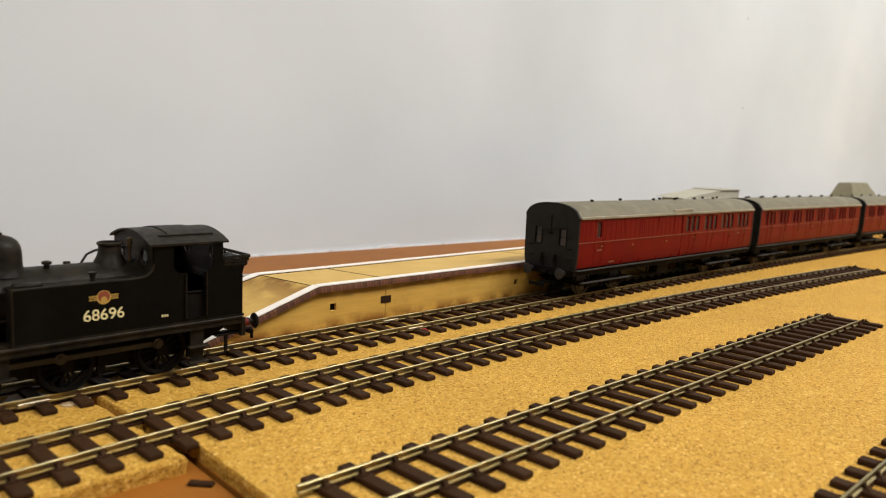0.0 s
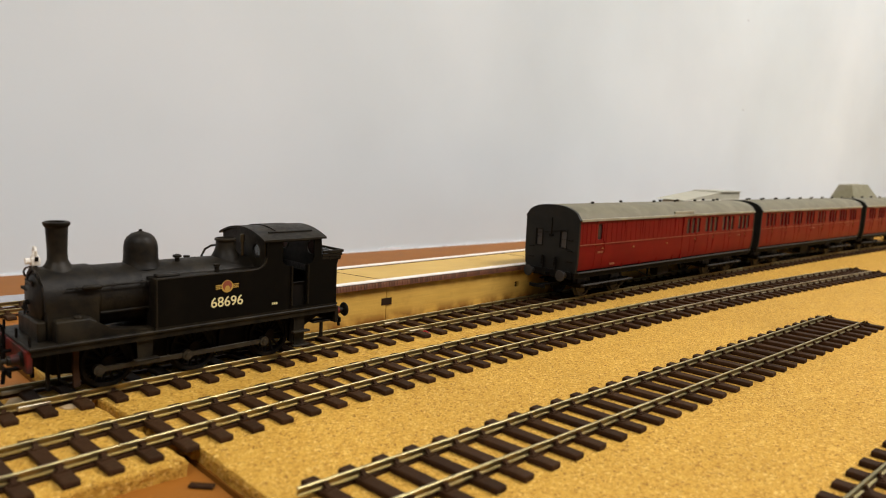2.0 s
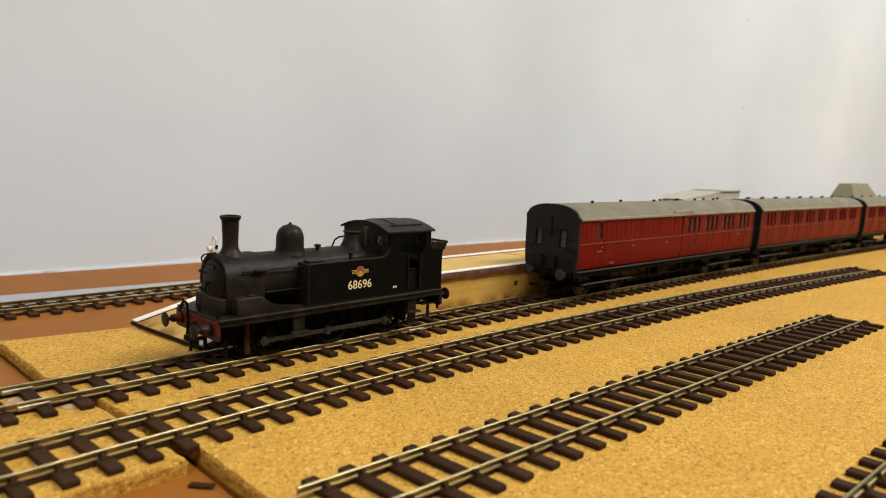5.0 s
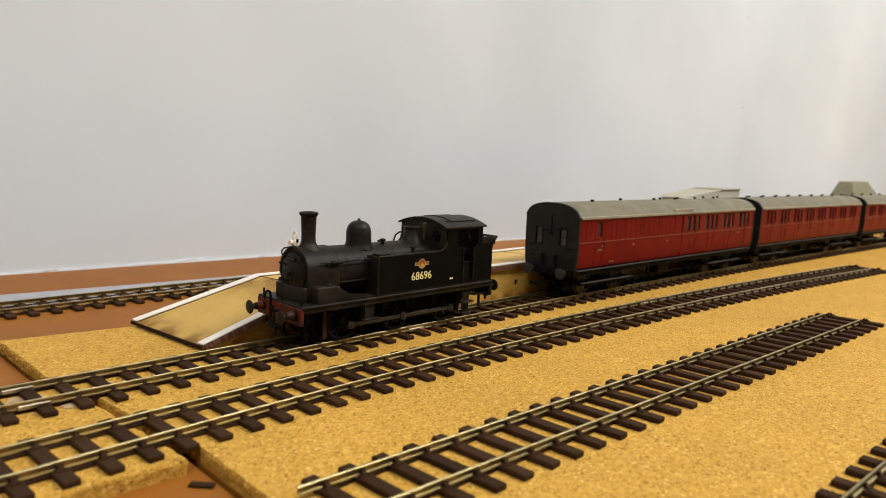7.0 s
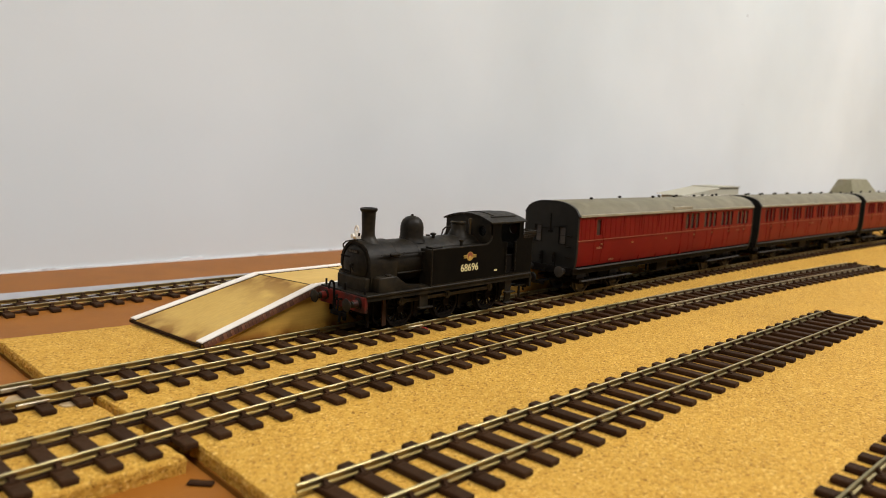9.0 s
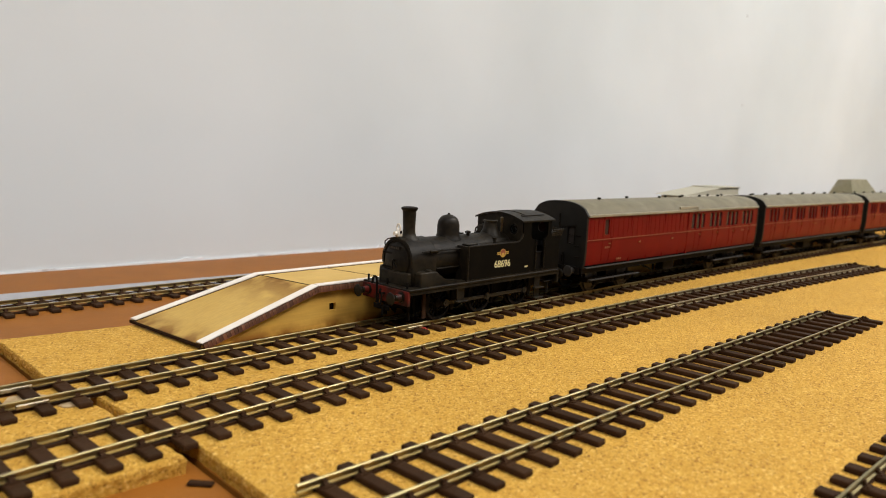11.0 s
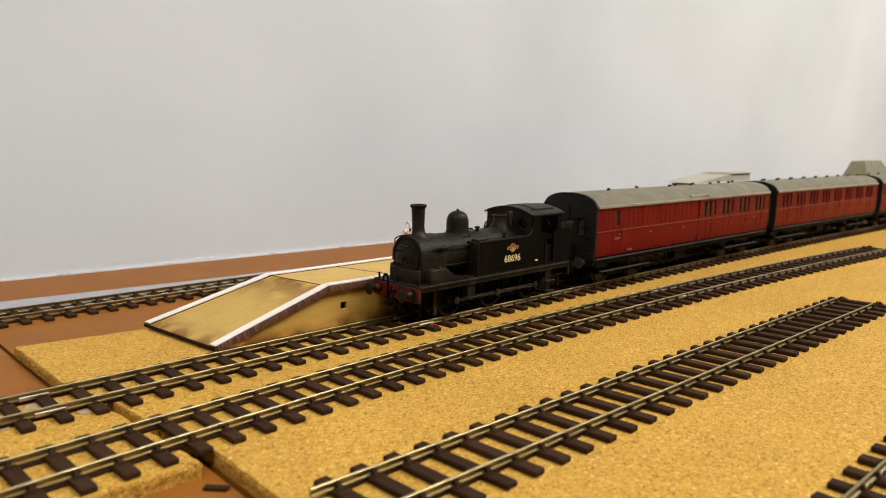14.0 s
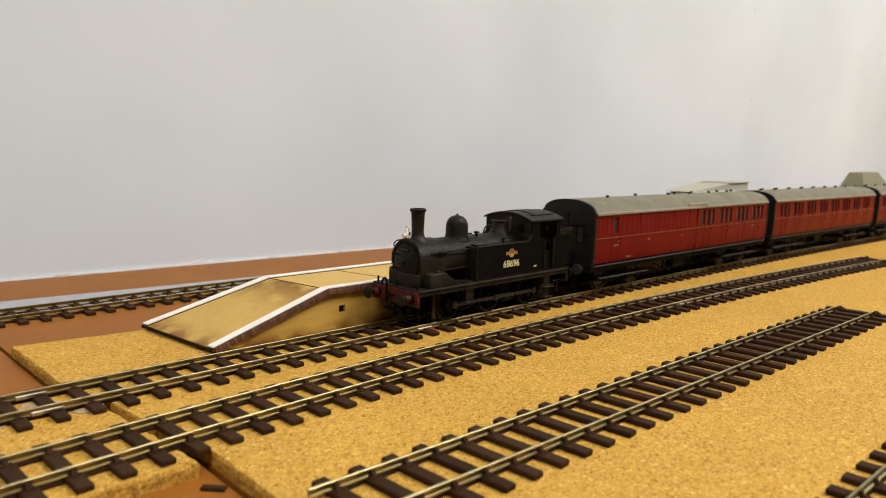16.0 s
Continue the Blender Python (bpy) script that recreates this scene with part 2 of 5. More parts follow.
MAROON = material("coach_crimson", (0.147, 0.0048, 0.0037), 0.42, dark=(0.110, 0.0038, 0.0030), scale=80, amount=0.6, stain=(0.185, 0.0090, 0.0048, 0.5), stain_scale=60, spec=0.1)
ROOFGREY = material("coach_roof_grey", (0.165, 0.146, 0.090), 0.58, dark=(0.105, 0.092, 0.056), scale=130, amount=0.7, stain=(0.22, 0.20, 0.135, 0.6), stain_scale=60, spec=0.35)
# lamp reflection along the roof's lower edge, put into a paler grey
EAVESLIT = material("eaves_highlight_grey", (0.30, 0.27, 0.19), 0.5, dark=(0.2, 0.175, 0.12), scale=120, amount=0.8, stain=(0.13, 0.11, 0.07, 0.7), stain_scale=50)
BEADING = material("lining_gold", (0.235, 0.075, 0.032), 0.5, scale=300)
GOLD = material("gold_lettering", (0.46, 0.29, 0.055), 0.5, scale=600, amount=0.3)
BRASS = material("tarnished_brass", (0.26, 0.11, 0.028), 0.45, scale=500, amount=0.6)
DULLBRASS = material("blackened_brass", (0.06, 0.040, 0.016), 0.4, metal=0.3, scale=500, amount=0.7)
CREAMNUM = material("cream_numerals", (0.78, 0.68, 0.34), 0.55, scale=600, amount=0.25)
CRESTRED = material("crest_red", (0.23, 0.05, 0.022), 0.55, scale=900)
BONE = material("white_lamp_paint", (0.78, 0.74, 0.66), 0.5, scale=700, amount=0.4)
COAL = material("coal", (0.012, 0.012, 0.013), 0.35, scale=900, bump=0.0004)
SEAT = material("coach_interior", (0.10, 0.05, 0.035), 0.7, scale=300)
CREAM = material("cream_card", (0.38, 0.36, 0.28), 0.7, dark=(0.31, 0.29, 0.22), scale=150, stain=(0.4, 0.36, 0.27, 0.5), stain_scale=60)
SLATE = material("grey_green_card_roof", (0.22, 0.20, 0.12), 0.75, dark=(0.16, 0.145, 0.085), scale=220, stain=(0.24, 0.22, 0.16, 0.6), stain_scale=70)
GLUE = material("dried_glue", (0.52, 0.40, 0.24), 0.28, dark=(0.30, 0.18, 0.07), scale=260, amount=0.9, bump=0.0003, bump_scale=250)
REDWIRE = material("red_insulation", (0.4, 0.02, 0.015), 0.4, scale=500)
GLASS = glass_material("glazing", (0.16, 0.18, 0.19), 0.2)
GLAZE = glass_material("moulded_glazing", (0.050, 0.026, 0.025), 0.24, 0.2, 0.12)
DULLPANE = glass_material("dull_red_glazing", (0.055, 0.008, 0.010), 0.32, 0.1, 0.15)
MILKY = material("grey_glazing", (0.040, 0.034, 0.030), 0.25, dark=(0.04, 0.036, 0.034), scale=300, amount=0.8)
# glow for the unseen panels added at the overhead lamps
LAMPGLOW = bpy.data.materials.new("added_panel_glow")
LAMPGLOW.use_nodes = True
LAMPGLOW.node_tree.nodes["Principled BSDF"].inputs["Emission Color"].default_value = (1.0, 0.965, 0.93, 1)
LAMPGLOW.node_tree.nodes["Principled BSDF"].inputs["Emission Strength"].default_value = 4.0


# ---- mesh helpers ----
MM = 0.001


def mesh_of(name, bm, mat, smooth=False, scale=1.0):
    bmesh.ops.recalc_face_normals(bm, faces=bm.faces)
    if scale != 1.0:
        bmesh.ops.scale(bm, vec=(scale,) * 3, verts=bm.verts)
    me = bpy.data.meshes.new(name)
    bm.to_mesh(me)
    bm.free()
    me.materials.append(mat)
    if smooth:
        for p in me.polygons:
            p.use_smooth = True
        me.set_sharp_from_angle(angle=radians(38))
    return me


def part(name, bm, mat, parent=None, label="", smooth=False, scale=MM, at=None):
    """Links a bmesh, drawn in millimetres, as one mesh object under its thing."""
    ob = new(name, mesh_of(name, bm, mat, smooth, scale))
    if parent is not None:
        ob.parent = parent
    if at is not None:
        ob.matrix_basis = at
    if label:
        tagged(ob, label)
    return ob


def box(bm, x0, x1, y0, y1, z0, z1, bevel=0.0, seg=1):
    vs = [bm.verts.new((x, y, z)) for x in (x0, x1) for y in (y0, y1) for z in (z0, z1)]
    q = [(0, 1, 3, 2), (4, 6, 7, 5), (0, 4, 5, 1), (2, 3, 7, 6), (0, 2, 6, 4), (1, 5, 7, 3)]
    fs = [bm.faces.new([vs[i] for i in f]) for f in q]
    if bevel:
        es = list({e for f in fs for e in f.edges})
        bmesh.ops.bevel(bm, geom=es, offset=bevel, segments=seg, affect="EDGES", profile=0.5)
    return bm


def lathe(bm, profile, centre, axis="z", n=24):
    """A solid of revolution: profile of (radius, height) along the axis through centre."""
    rings = []
    for r, h in profile:
        ring = []
        for k in range(n):
            a = 2 * math.pi * k / n
            u, v = r * math.cos(a), r * math.sin(a)
            c = {"z": (u, v, h), "x": (h, u, v), "y": (v, h, u)}[axis]
            ring.append(bm.verts.new([c[i] + centre[i] for i in range(3)]))
        rings.append(ring)
    for a, b in zip(rings, rings[1:]):
        for k in range(n):
            bm.faces.new((a[k], a[(k + 1) % n], b[(k + 1) % n], b[k]))
    bm.faces.new(rings[0][::-1])
    bm.faces.new(rings[-1])
    return bm


def rod(bm, a, b, r, n=8):
    a, b = Vector(a), Vector(b)
    d = (b - a).normalized()
    u = d.orthogonal().normalized()
    w = d.cross(u)
    ra = [bm.verts.new(a + r * (math.cos(t) * u + math.sin(t) * w)) for t in (2 * math.pi * k / n for k in range(n))]
    rb = [bm.verts.new(b + r * (math.cos(t) * u + math.sin(t) * w)) for t in (2 * math.pi * k / n for k in range(n))]
    for k in range(n):
        bm.faces.new((ra[k], ra[(k + 1) % n], rb[(k + 1) % n], rb[k]))
    bm.faces.new(ra[::-1])
    bm.faces.new(rb)
    return bm


def bent_rod(bm, pts, r, n=8):
    for a, b in zip(pts, pts[1:]):
        rod(bm, a, b, r, n)
    return bm


def prism(bm, pts, lo, hi, plane="xz"):
    """A polygon in a plane, drawn out from lo to hi along the third axis."""
    def place(p, t):
        return {"xz": (p[0], t, p[1]), "xy": (p[0], p[1], t), "yz": (t, p[0], p[1])}[plane]
    a = [bm.verts.new(place(p, lo)) for p in pts]
    b = [bm.verts.new(place(p, hi)) for p in pts]
    n = len(pts)
    bm.faces.new(a)
    bm.faces.new(b[::-1])
    for k in range(n):
        bm.faces.new((a[k], b[k], b[(k + 1) % n], a[(k + 1) % n]))
    return bm


def plate(bm, outer, holes, lo, hi, plane="xz"):
    """A plate with holes right through it."""
    def place(p, t):
        return {"xz": (p[0], t, p[1]), "xy": (p[0], p[1], t), "yz": (t, p[0], p[1])}[plane]
    edges = []
    for loop in [outer] + holes:
        vs = [bm.verts.new(place(p, lo)) for p in loop]
        edges += [bm.edges.new((vs[k], vs[(k + 1) % len(vs)])) for k in range(len(vs))]
    made = bmesh.ops.triangle_fill(bm, edges=edges, use_beauty=True, use_dissolve=False)
    faces = [f for f in made["geom"] if isinstance(f, bmesh.types.BMFace)]
    ext = bmesh.ops.extrude_face_region(bm, geom=faces)
    axis = {"xz": 1, "xy": 2, "yz": 0}[plane]
    shift = [0, 0, 0]
    shift[axis] = hi - lo
    bmesh.ops.translate(bm, vec=shift, verts=[v for v in ext["geom"] if isinstance(v, bmesh.types.BMVert)])
    return bm


def ring_pts(cx, cy, r, n=20):
    return [(cx + r * math.cos(2 * math.pi * k / n), cy + r * math.sin(2 * math.pi * k / n)) for k in range(n)]


def rounded(x0, x1, z0, z1, r, n=4):
    pts = []
    for cx, cz, a0 in ((x1 - r, z1 - r, 0), (x0 + r, z1 - r, 90), (x0 + r, z0 + r, 180), (x1 - r, z0 + r, 270)):
        pts += [(cx + r * math.cos(radians(a0 + 90 * k / n)), cz + r * math.sin(radians(a0 + 90 * k / n))) for k in range(n + 1)]
    return pts


def thing(name, label, category, group="", kind="", at=None):
    ob = new(name)
    ob.empty_display_size = 0.01
    tagged(ob, label, category, group, kind)
    if at is not None:
        ob.matrix_basis = at
    return ob


def lettering(name, words, size, mat, parent, at, label=""):
    cu = bpy.data.curves.new(name, "FONT")
    cu.body, cu.size, cu.extrude, cu.align_x = words, size, 0.00004, "CENTER"
    cu.offset = size * 0.006
    tmp = bpy.data.objects.new("tmp", cu)
    me = bpy.data.meshes.new_from_object(tmp)
    bpy.data.objects.remove(tmp)
    me.materials.append(mat)
    ob = new(name, me)
    ob.parent, ob.matrix_basis = parent, at
    if label:
        tagged(ob, label)
    return ob


# ---- plan: the centre lines of the tracks ----
RAILTOP = 0.0038
BOARDTOP = -0.0046


def main_line(x):
    return 0.24772 + 0.02947 * (x - 0.3) - 0.05205 * (x - 0.3) ** 2


def siding_line(x):
    u = x - 0.3
    if u < -0.3:
        return 0.18387 + 0.1173 * (u + 0.3)
    return 0.2004 + 0.0009 * u - 0.154 * u ** 2 + 0.0888 * u ** 3


def short_line(x):
    return 0.12443 - 0.00125 * (x - 0.3) ** 2


def near_line(x):
    return 0.0412 + 0.002 * (x - 0.3)


def rear_line(x):
    return main_line(x) + 0.1525


def slope(line, x):
    return (line(x + 0.001) - line(x - 0.001)) / 0.002


def along(line, s):
    """x at the arc length s from x = 0."""
    x = 0.0
    step = 0.001 if s > 0 else -0.001
    left = abs(s)
    while left > 1e-9:
        d = 0.001 * math.hypot(1, slope(line, x))
        if left < d:
            return x + step * left / d
        x += step
        left -= d
    return x


def on_line(line, s, z=RAILTOP):
    x = along(line, s)
    return pose(x, line(x), z, 0, 0, math.degrees(math.atan(slope(line, x))))


# ---- setting ----
def structure(name, bm, mat, label, smooth=False, scale=1.0):
    return tagged(new(name, mesh_of(name, bm, mat, smooth, scale)), label, kind="structure")


def wall_y(x):
    return 0.5018 - 0.0276 * x


def room():
    bm = bmesh.new()
    box(bm, -1.6, 3.6, 0, 0.1, -0.95, CEILING)
    for v in bm.verts:
        v.co.y += wall_y(v.co.x)
    structure("wall_north", bm, PLASTER, "white emulsioned plaster wall behind the layout")
    # ragged line of filler along the foot of the wall
    bm = bmesh.new()
    rnd = random.Random(4)
    x, tops = -0.6, []
    while x < 2.5:
        h = 0.0010 + 0.0010 * noise.noise(Vector((x * 30, 0, 0))) + rnd.uniform(-0.0003, 0.0004)
        if noise.noise(Vector((x * 22, 7, 0))) > 0.38:
            h += rnd.uniform(0.0006, 0.0018)
        tops.append((x, BOARDTOP + max(0.0003, h)))
        x += rnd.uniform(0.001, 0.003)
    prism(bm, [(-0.6, BOARDTOP)] + tops + [(tops[-1][0], BOARDTOP)], -0.0012, 0.0015, "xz")
    for v in bm.verts:
        v.co.y += wall_y(v.co.x)
    structure("trim", bm, FILLER, "ragged white filler along the foot of the wall")
    for x, z, w in ((1.0195, 0.168, 0.0013), (1.0089, 0.2927, 0.0013)):
        bm = bmesh.new()
        prism(bm, [(x + w * math.cos(q) * (1 + 0.3 * math.sin(3 * q)), z + w * 0.8 * math.sin(q)) for q in [math.pi * k / 6 for k in range(12)]], wall_y(x) - 0.0004, wall_y(x) + 0.0005, "xz")
        structure("trim", bm, GREYCARD, "small grey spot on the white wall")
    for name, a in (("wall_south", (-1.6, 3.6, -1.9, -1.8)), ("wall_west", (-1.7, -1.6, -1.9, 0.7)), ("wall_east", (3.6, 3.7, -1.9, 0.7))):
        bm = bmesh.new()
        box(bm, *a, -0.95, CEILING)
        structure(name, bm, ROOM, "unseen plain wall added around the layout")
    bm = bmesh.new()
    box(bm, -1.7, 3.7, -1.9, 0.7, -1.0, -0.95)
    structure("floor", bm, FLOORDARK, "unseen dark floor added under the layout")
    bm = bmesh.new()
    box(bm, -1.7, 3.7, -1.9, 0.7, CEILING, CEILING + 0.1)
    structure("ceiling", bm, ROOM, "unseen plain ceiling added over the layout")
    added_lamps()
    for x, y, sx, sy, power in LAMPS:
        bm = bmesh.new()
        box(bm, x - sx / 2 - 0.02, x + sx / 2 + 0.02, y - sy / 2 - 0.02, y + sy / 2 + 0.02, CEILING - 0.02, CEILING - 0.001, 0.004)
        tagged(new("ceiling_light", mesh_of("ceiling_light", bm, LAMPGLOW)), "unseen glowing panel added at an overhead lamp", "ceiling light")


# the joint between the two baseboards, bent under the cork to fit the camera's view
def joint_x(y):
    if y > 0.235:
        return 0.0563 - 0.0585 * (y - 0.2612)
    if y > 0.185:
        return 0.0563 + (0.235 - y) * 0.33
    return 0.0734 - 0.03 * (y - 0.185)


def boards():
    for name, side, label in (("baseboard", 1, "brown painted baseboard of the layout"), ("baseboard", -1, "brown painted end baseboard with a dark joint")):
        bm = bmesh.new()
        far = 2.6 if side > 0 else -1.2
        gap = 0.0008 * side - 0.0004
        y0 = -0.42
        pts = [(joint_x(y0) + gap, y0), (far, y0), (far, wall_y(far) - 0.0005), (joint_x(0.4995) + gap, 0.4995), (joint_x(0.2351) + gap, 0.2351), (joint_x(0.185) + gap, 0.185)]
        prism(bm, pts, BOARDTOP - 0.018, BOARDTOP, "xy")
        top = thing(name, label, "baseboard")
        part("board_top", bm, BOARD, top, scale=1.0)
        bm = bmesh.new()
        for x in ((0.3, 1.2, 2.3) if side > 0 else (-0.3, -1.0)):
            for y in (-0.36, 0.4):
                box(bm, x, x + 0.045, y, y + 0.045, -0.95, BOARDTOP - 0.018)
        part("legs", bm, SEAT, top, "timber legs", scale=1.0)
    # dark web offcut lying on the board
    bm = bmesh.new()
    box(bm, -0.0033, 0.0033, -0.0011, 0.0011, 0, 0.0010, 0.0003)
    ob = new("plastic_offcut", mesh_of("plastic_offcut", bm, SLEEPER))
    ob.matrix_basis = pose(0.0692, 0.1620, BOARDTOP, 0, 0, -46)
    tagged(ob, "small dark plastic offcut lying on the board", "offcut")


def ragged(pts, step, size, seed):
    rnd = random.Random(seed)
    out = []
    for a, b in zip(pts, pts[1:] + pts[:1]):
        n = max(1, int(math.dist(a, b) / step))
        if n > 200:
            n = 200
        for k in range(n):
            t = k / n
            j = size if k else 0
            out.append((a[0] + (b[0] - a[0]) * t + rnd.uniform(-j, j), a[1] + (b[1] - a[1]) * t + rnd.uniform(-j, j)))
    return out


def cork_sheet(name, pts, seed, label):
    """A sheet cut with a knife: the face leans in and is crumbled, the top edge is worn round."""
    rnd = random.Random(seed + 40)
    bm = bmesh.new()
    rim = ragged(pts, 0.0016, 0.00028, seed)
    turn = sum(a[0] * b[1] - b[0] * a[1] for a, b in zip(pts, pts[1:] + pts[:1]))
    inward = []
    for k in range(len(rim)):
        d = Vector(rim[(k + 3) % len(rim)]) - Vector(rim[k - 3])
        d.normalize()
        inward.append(Vector((-d.y, d.x)) * (1 if turn > 0 else -1))
    rings = []
    for z, lean, rough in ((BOARDTOP, 0.0004, 0.0001), (BOARDTOP * 0.72, 0.0003, 0.0002), (BOARDTOP * 0.45, 0.0001, 0.0002), (BOARDTOP * 0.2, 0.0001, 0.0002), (-0.0001, 0.0005, 0.0002), (0.0, 0.0011, 0.0002)):
        ring = []
        for q, m in zip(rim, inward):
            o = lean + rnd.uniform(-rough, rough)
            ring.append(bm.verts.new((q[0] + m.x * o, q[1] + m.y * o, z)))
        rings.append(ring)
    n = len(rim)
    for lo, hi in zip(rings, rings[1:]):
        for k in range(n):
            bm.faces.new((lo[k], lo[(k + 1) % n], hi[(k + 1) % n], hi[k]))
    bm.faces.new(rings[0])
    bm.faces.new(rings[-1])
    return tagged(new(name, mesh_of(name, bm, CORK)), label, "cork sheet")


def cork():
    cork_sheet("cork_sheet", [(0.0525, 0.3192), (0.0562, 0.2612), (0.0646, 0.2282), (0.0678, 0.2050), (0.0742, 0.1760), (0.0750, 0.1400), (0.0790, 0.05), (0.10, -0.35),
               (2.5, -0.35), (2.5, 0.30), (1.2, 0.3165), (0.5, 0.3165), (0.10, 0.3150)], 3, "golden granulated cork sheet glued to the baseboard")
    cork_sheet("cork_sheet", [(0.0690, 0.1700), (0.0682, 0.1800), (0.0650, 0.2040), (0.0618, 0.2280), (0.0560, 0.2470), (-0.05, 0.2360), (-0.2, 0.2260), (-0.7, 0.15), (-0.7, 0.06), (-0.2, 0.145), (0.0, 0.1695)], 5,
               "narrow strip of golden cork under two tracks")
    bm = bmesh.new()
    prism(bm, [(0.0, rear_line(0) + 0.012), (1.6, 0.405), (1.6, 0.43), (0.55, 0.415), (0.17, 0.4275), (-0.3, 0.455), (-0.3, 0.39)], BOARDTOP, BOARDTOP + 0.0006, "xy")
    tagged(new("card_strip", mesh_of("card_strip", bm, GREYCARD)), "thin grey card strip lying beside the rear track", "card strip")


# ---- track ----
def rail_mesh(name, line, off, x0, x1, mat):
    prof = [(-0.72, 0), (0.72, 0), (0.72, 0.25), (0.17, 0.42), (0.17, 1.4), (0.37, 1.55), (0.37, 2.0), (0.27, 2.1), (-0.27, 2.1), (-0.37, 2.0), (-0.37, 1.55), (-0.17, 1.4), (-0.17, 0.42), (-0.72, 0.25)]
    bm = bmesh.new()
    n = max(4, int((x1 - x0) / 0.02))
    prev = None
    for k in range(n + 1):
        x = x0 + (x1 - x0) * k / n
        a = slope(line, x)
        h = math.hypot(1, a)
        tx, ty = -a / h, 1 / h
        ring = [bm.verts.new((x + tx * (off + u * MM), line(x) + ty * (off + u * MM), RAILTOP - 0.0021 + w * MM)) for u, w in prof]
        if prev:
            m = len(ring)
            for i in range(m):
                f = bm.faces.new((prev[i], prev[(i + 1) % m], ring[(i + 1) % m], ring[i]))
                f.material_index = 1 if i in (3, 4, 10, 11) else 0
        else:
            bm.faces.new(ring)
        prev = ring
    bm.faces.new(prev[::-1])
    me = mesh_of(name, bm, mat)
    me.materials.append(WEB)
    return me


PITCH = 0.0105


def sleeper_mesh():
    """One sleeper with its chairs and the web that joins it to the next."""
    bm = bmesh.new()
    box(bm, -2.1, 2.1, -17.5, 15.6, 0, 1.75, 0.45, 2)
    for y in (-8.7, 8.7):
        box(bm, -1.35, 1.35, y - 2.3, y + 2.3, 1.7, 2.0)
        for s in (-1, 1):
            prism(bm, [(y + s * 0.24, 1.9), (y + s * 1.75, 1.9), (y + s * 1.5, 2.35), (y + s * 1.05, 2.6), (y + s * 0.85, 3.15), (y + s * 0.24, 3.15)], -0.62, 0.62, "yz")
        out = 1 if y > 0 else -1
        box(bm, -1.0, 1.0, min(y + out * 0.2, y + out * 0.72), max(y + out * 0.2, y + out * 0.72), 2.3, 3.0)
        box(bm, 1.9, PITCH * 1000 - 1.9, y - 0.8, y + 0.8, 0, 1.0)
    return mesh_of("sleeper", bm, SLEEPER, scale=MM)


def track(line, x0, x1, r0, r1, label, pitch, z=0.0, joint=None, skew=0.0, aside=0.0):
    """Sleepers from x0 to x1, rails from r0 to r1."""
    top = thing("model_track", label, "railway track", "tracks of the layout")
    top.location.z = z
    for off in (-0.0087, 0.0087):
        cut = joint if joint else r1
        ob = new("rail", rail_mesh("rail", line, off, r0, cut, RAIL))
        ob.parent = top
        if joint:
            ob = new("rail", rail_mesh("rail", line, off, cut + 0.0006, r1, DULLRAIL))
            ob.parent = top
            tagged(ob, "duller tarnished rail")
            bm = bmesh.new()
            box(bm, -4.5, 4.5, -0.95, 0.95, 0, 1.1, 0.15)
            j = part("rail_joiner", bm, DULLRAIL, top)
            a = math.atan(slope(line, cut))
            j.matrix_basis = pose(cut - math.sin(a) * off, line(cut) + math.cos(a) * off, RAILTOP - 0.0022, 0, 0, math.degrees(a))
    rnd = random.Random(int(abs(x1) * 1000))
    x = x0
    while x < x1:
        a = math.atan(slope(line, x))
        ob = new("sleeper", SLEEPER_MESH)
        ob.parent = top
        ob.matrix_basis = pose(x, line(x) + aside, 0, 0, 0, math.degrees(a) + skew + rnd.uniform(-0.8, 0.8))
        x += pitch
    return top


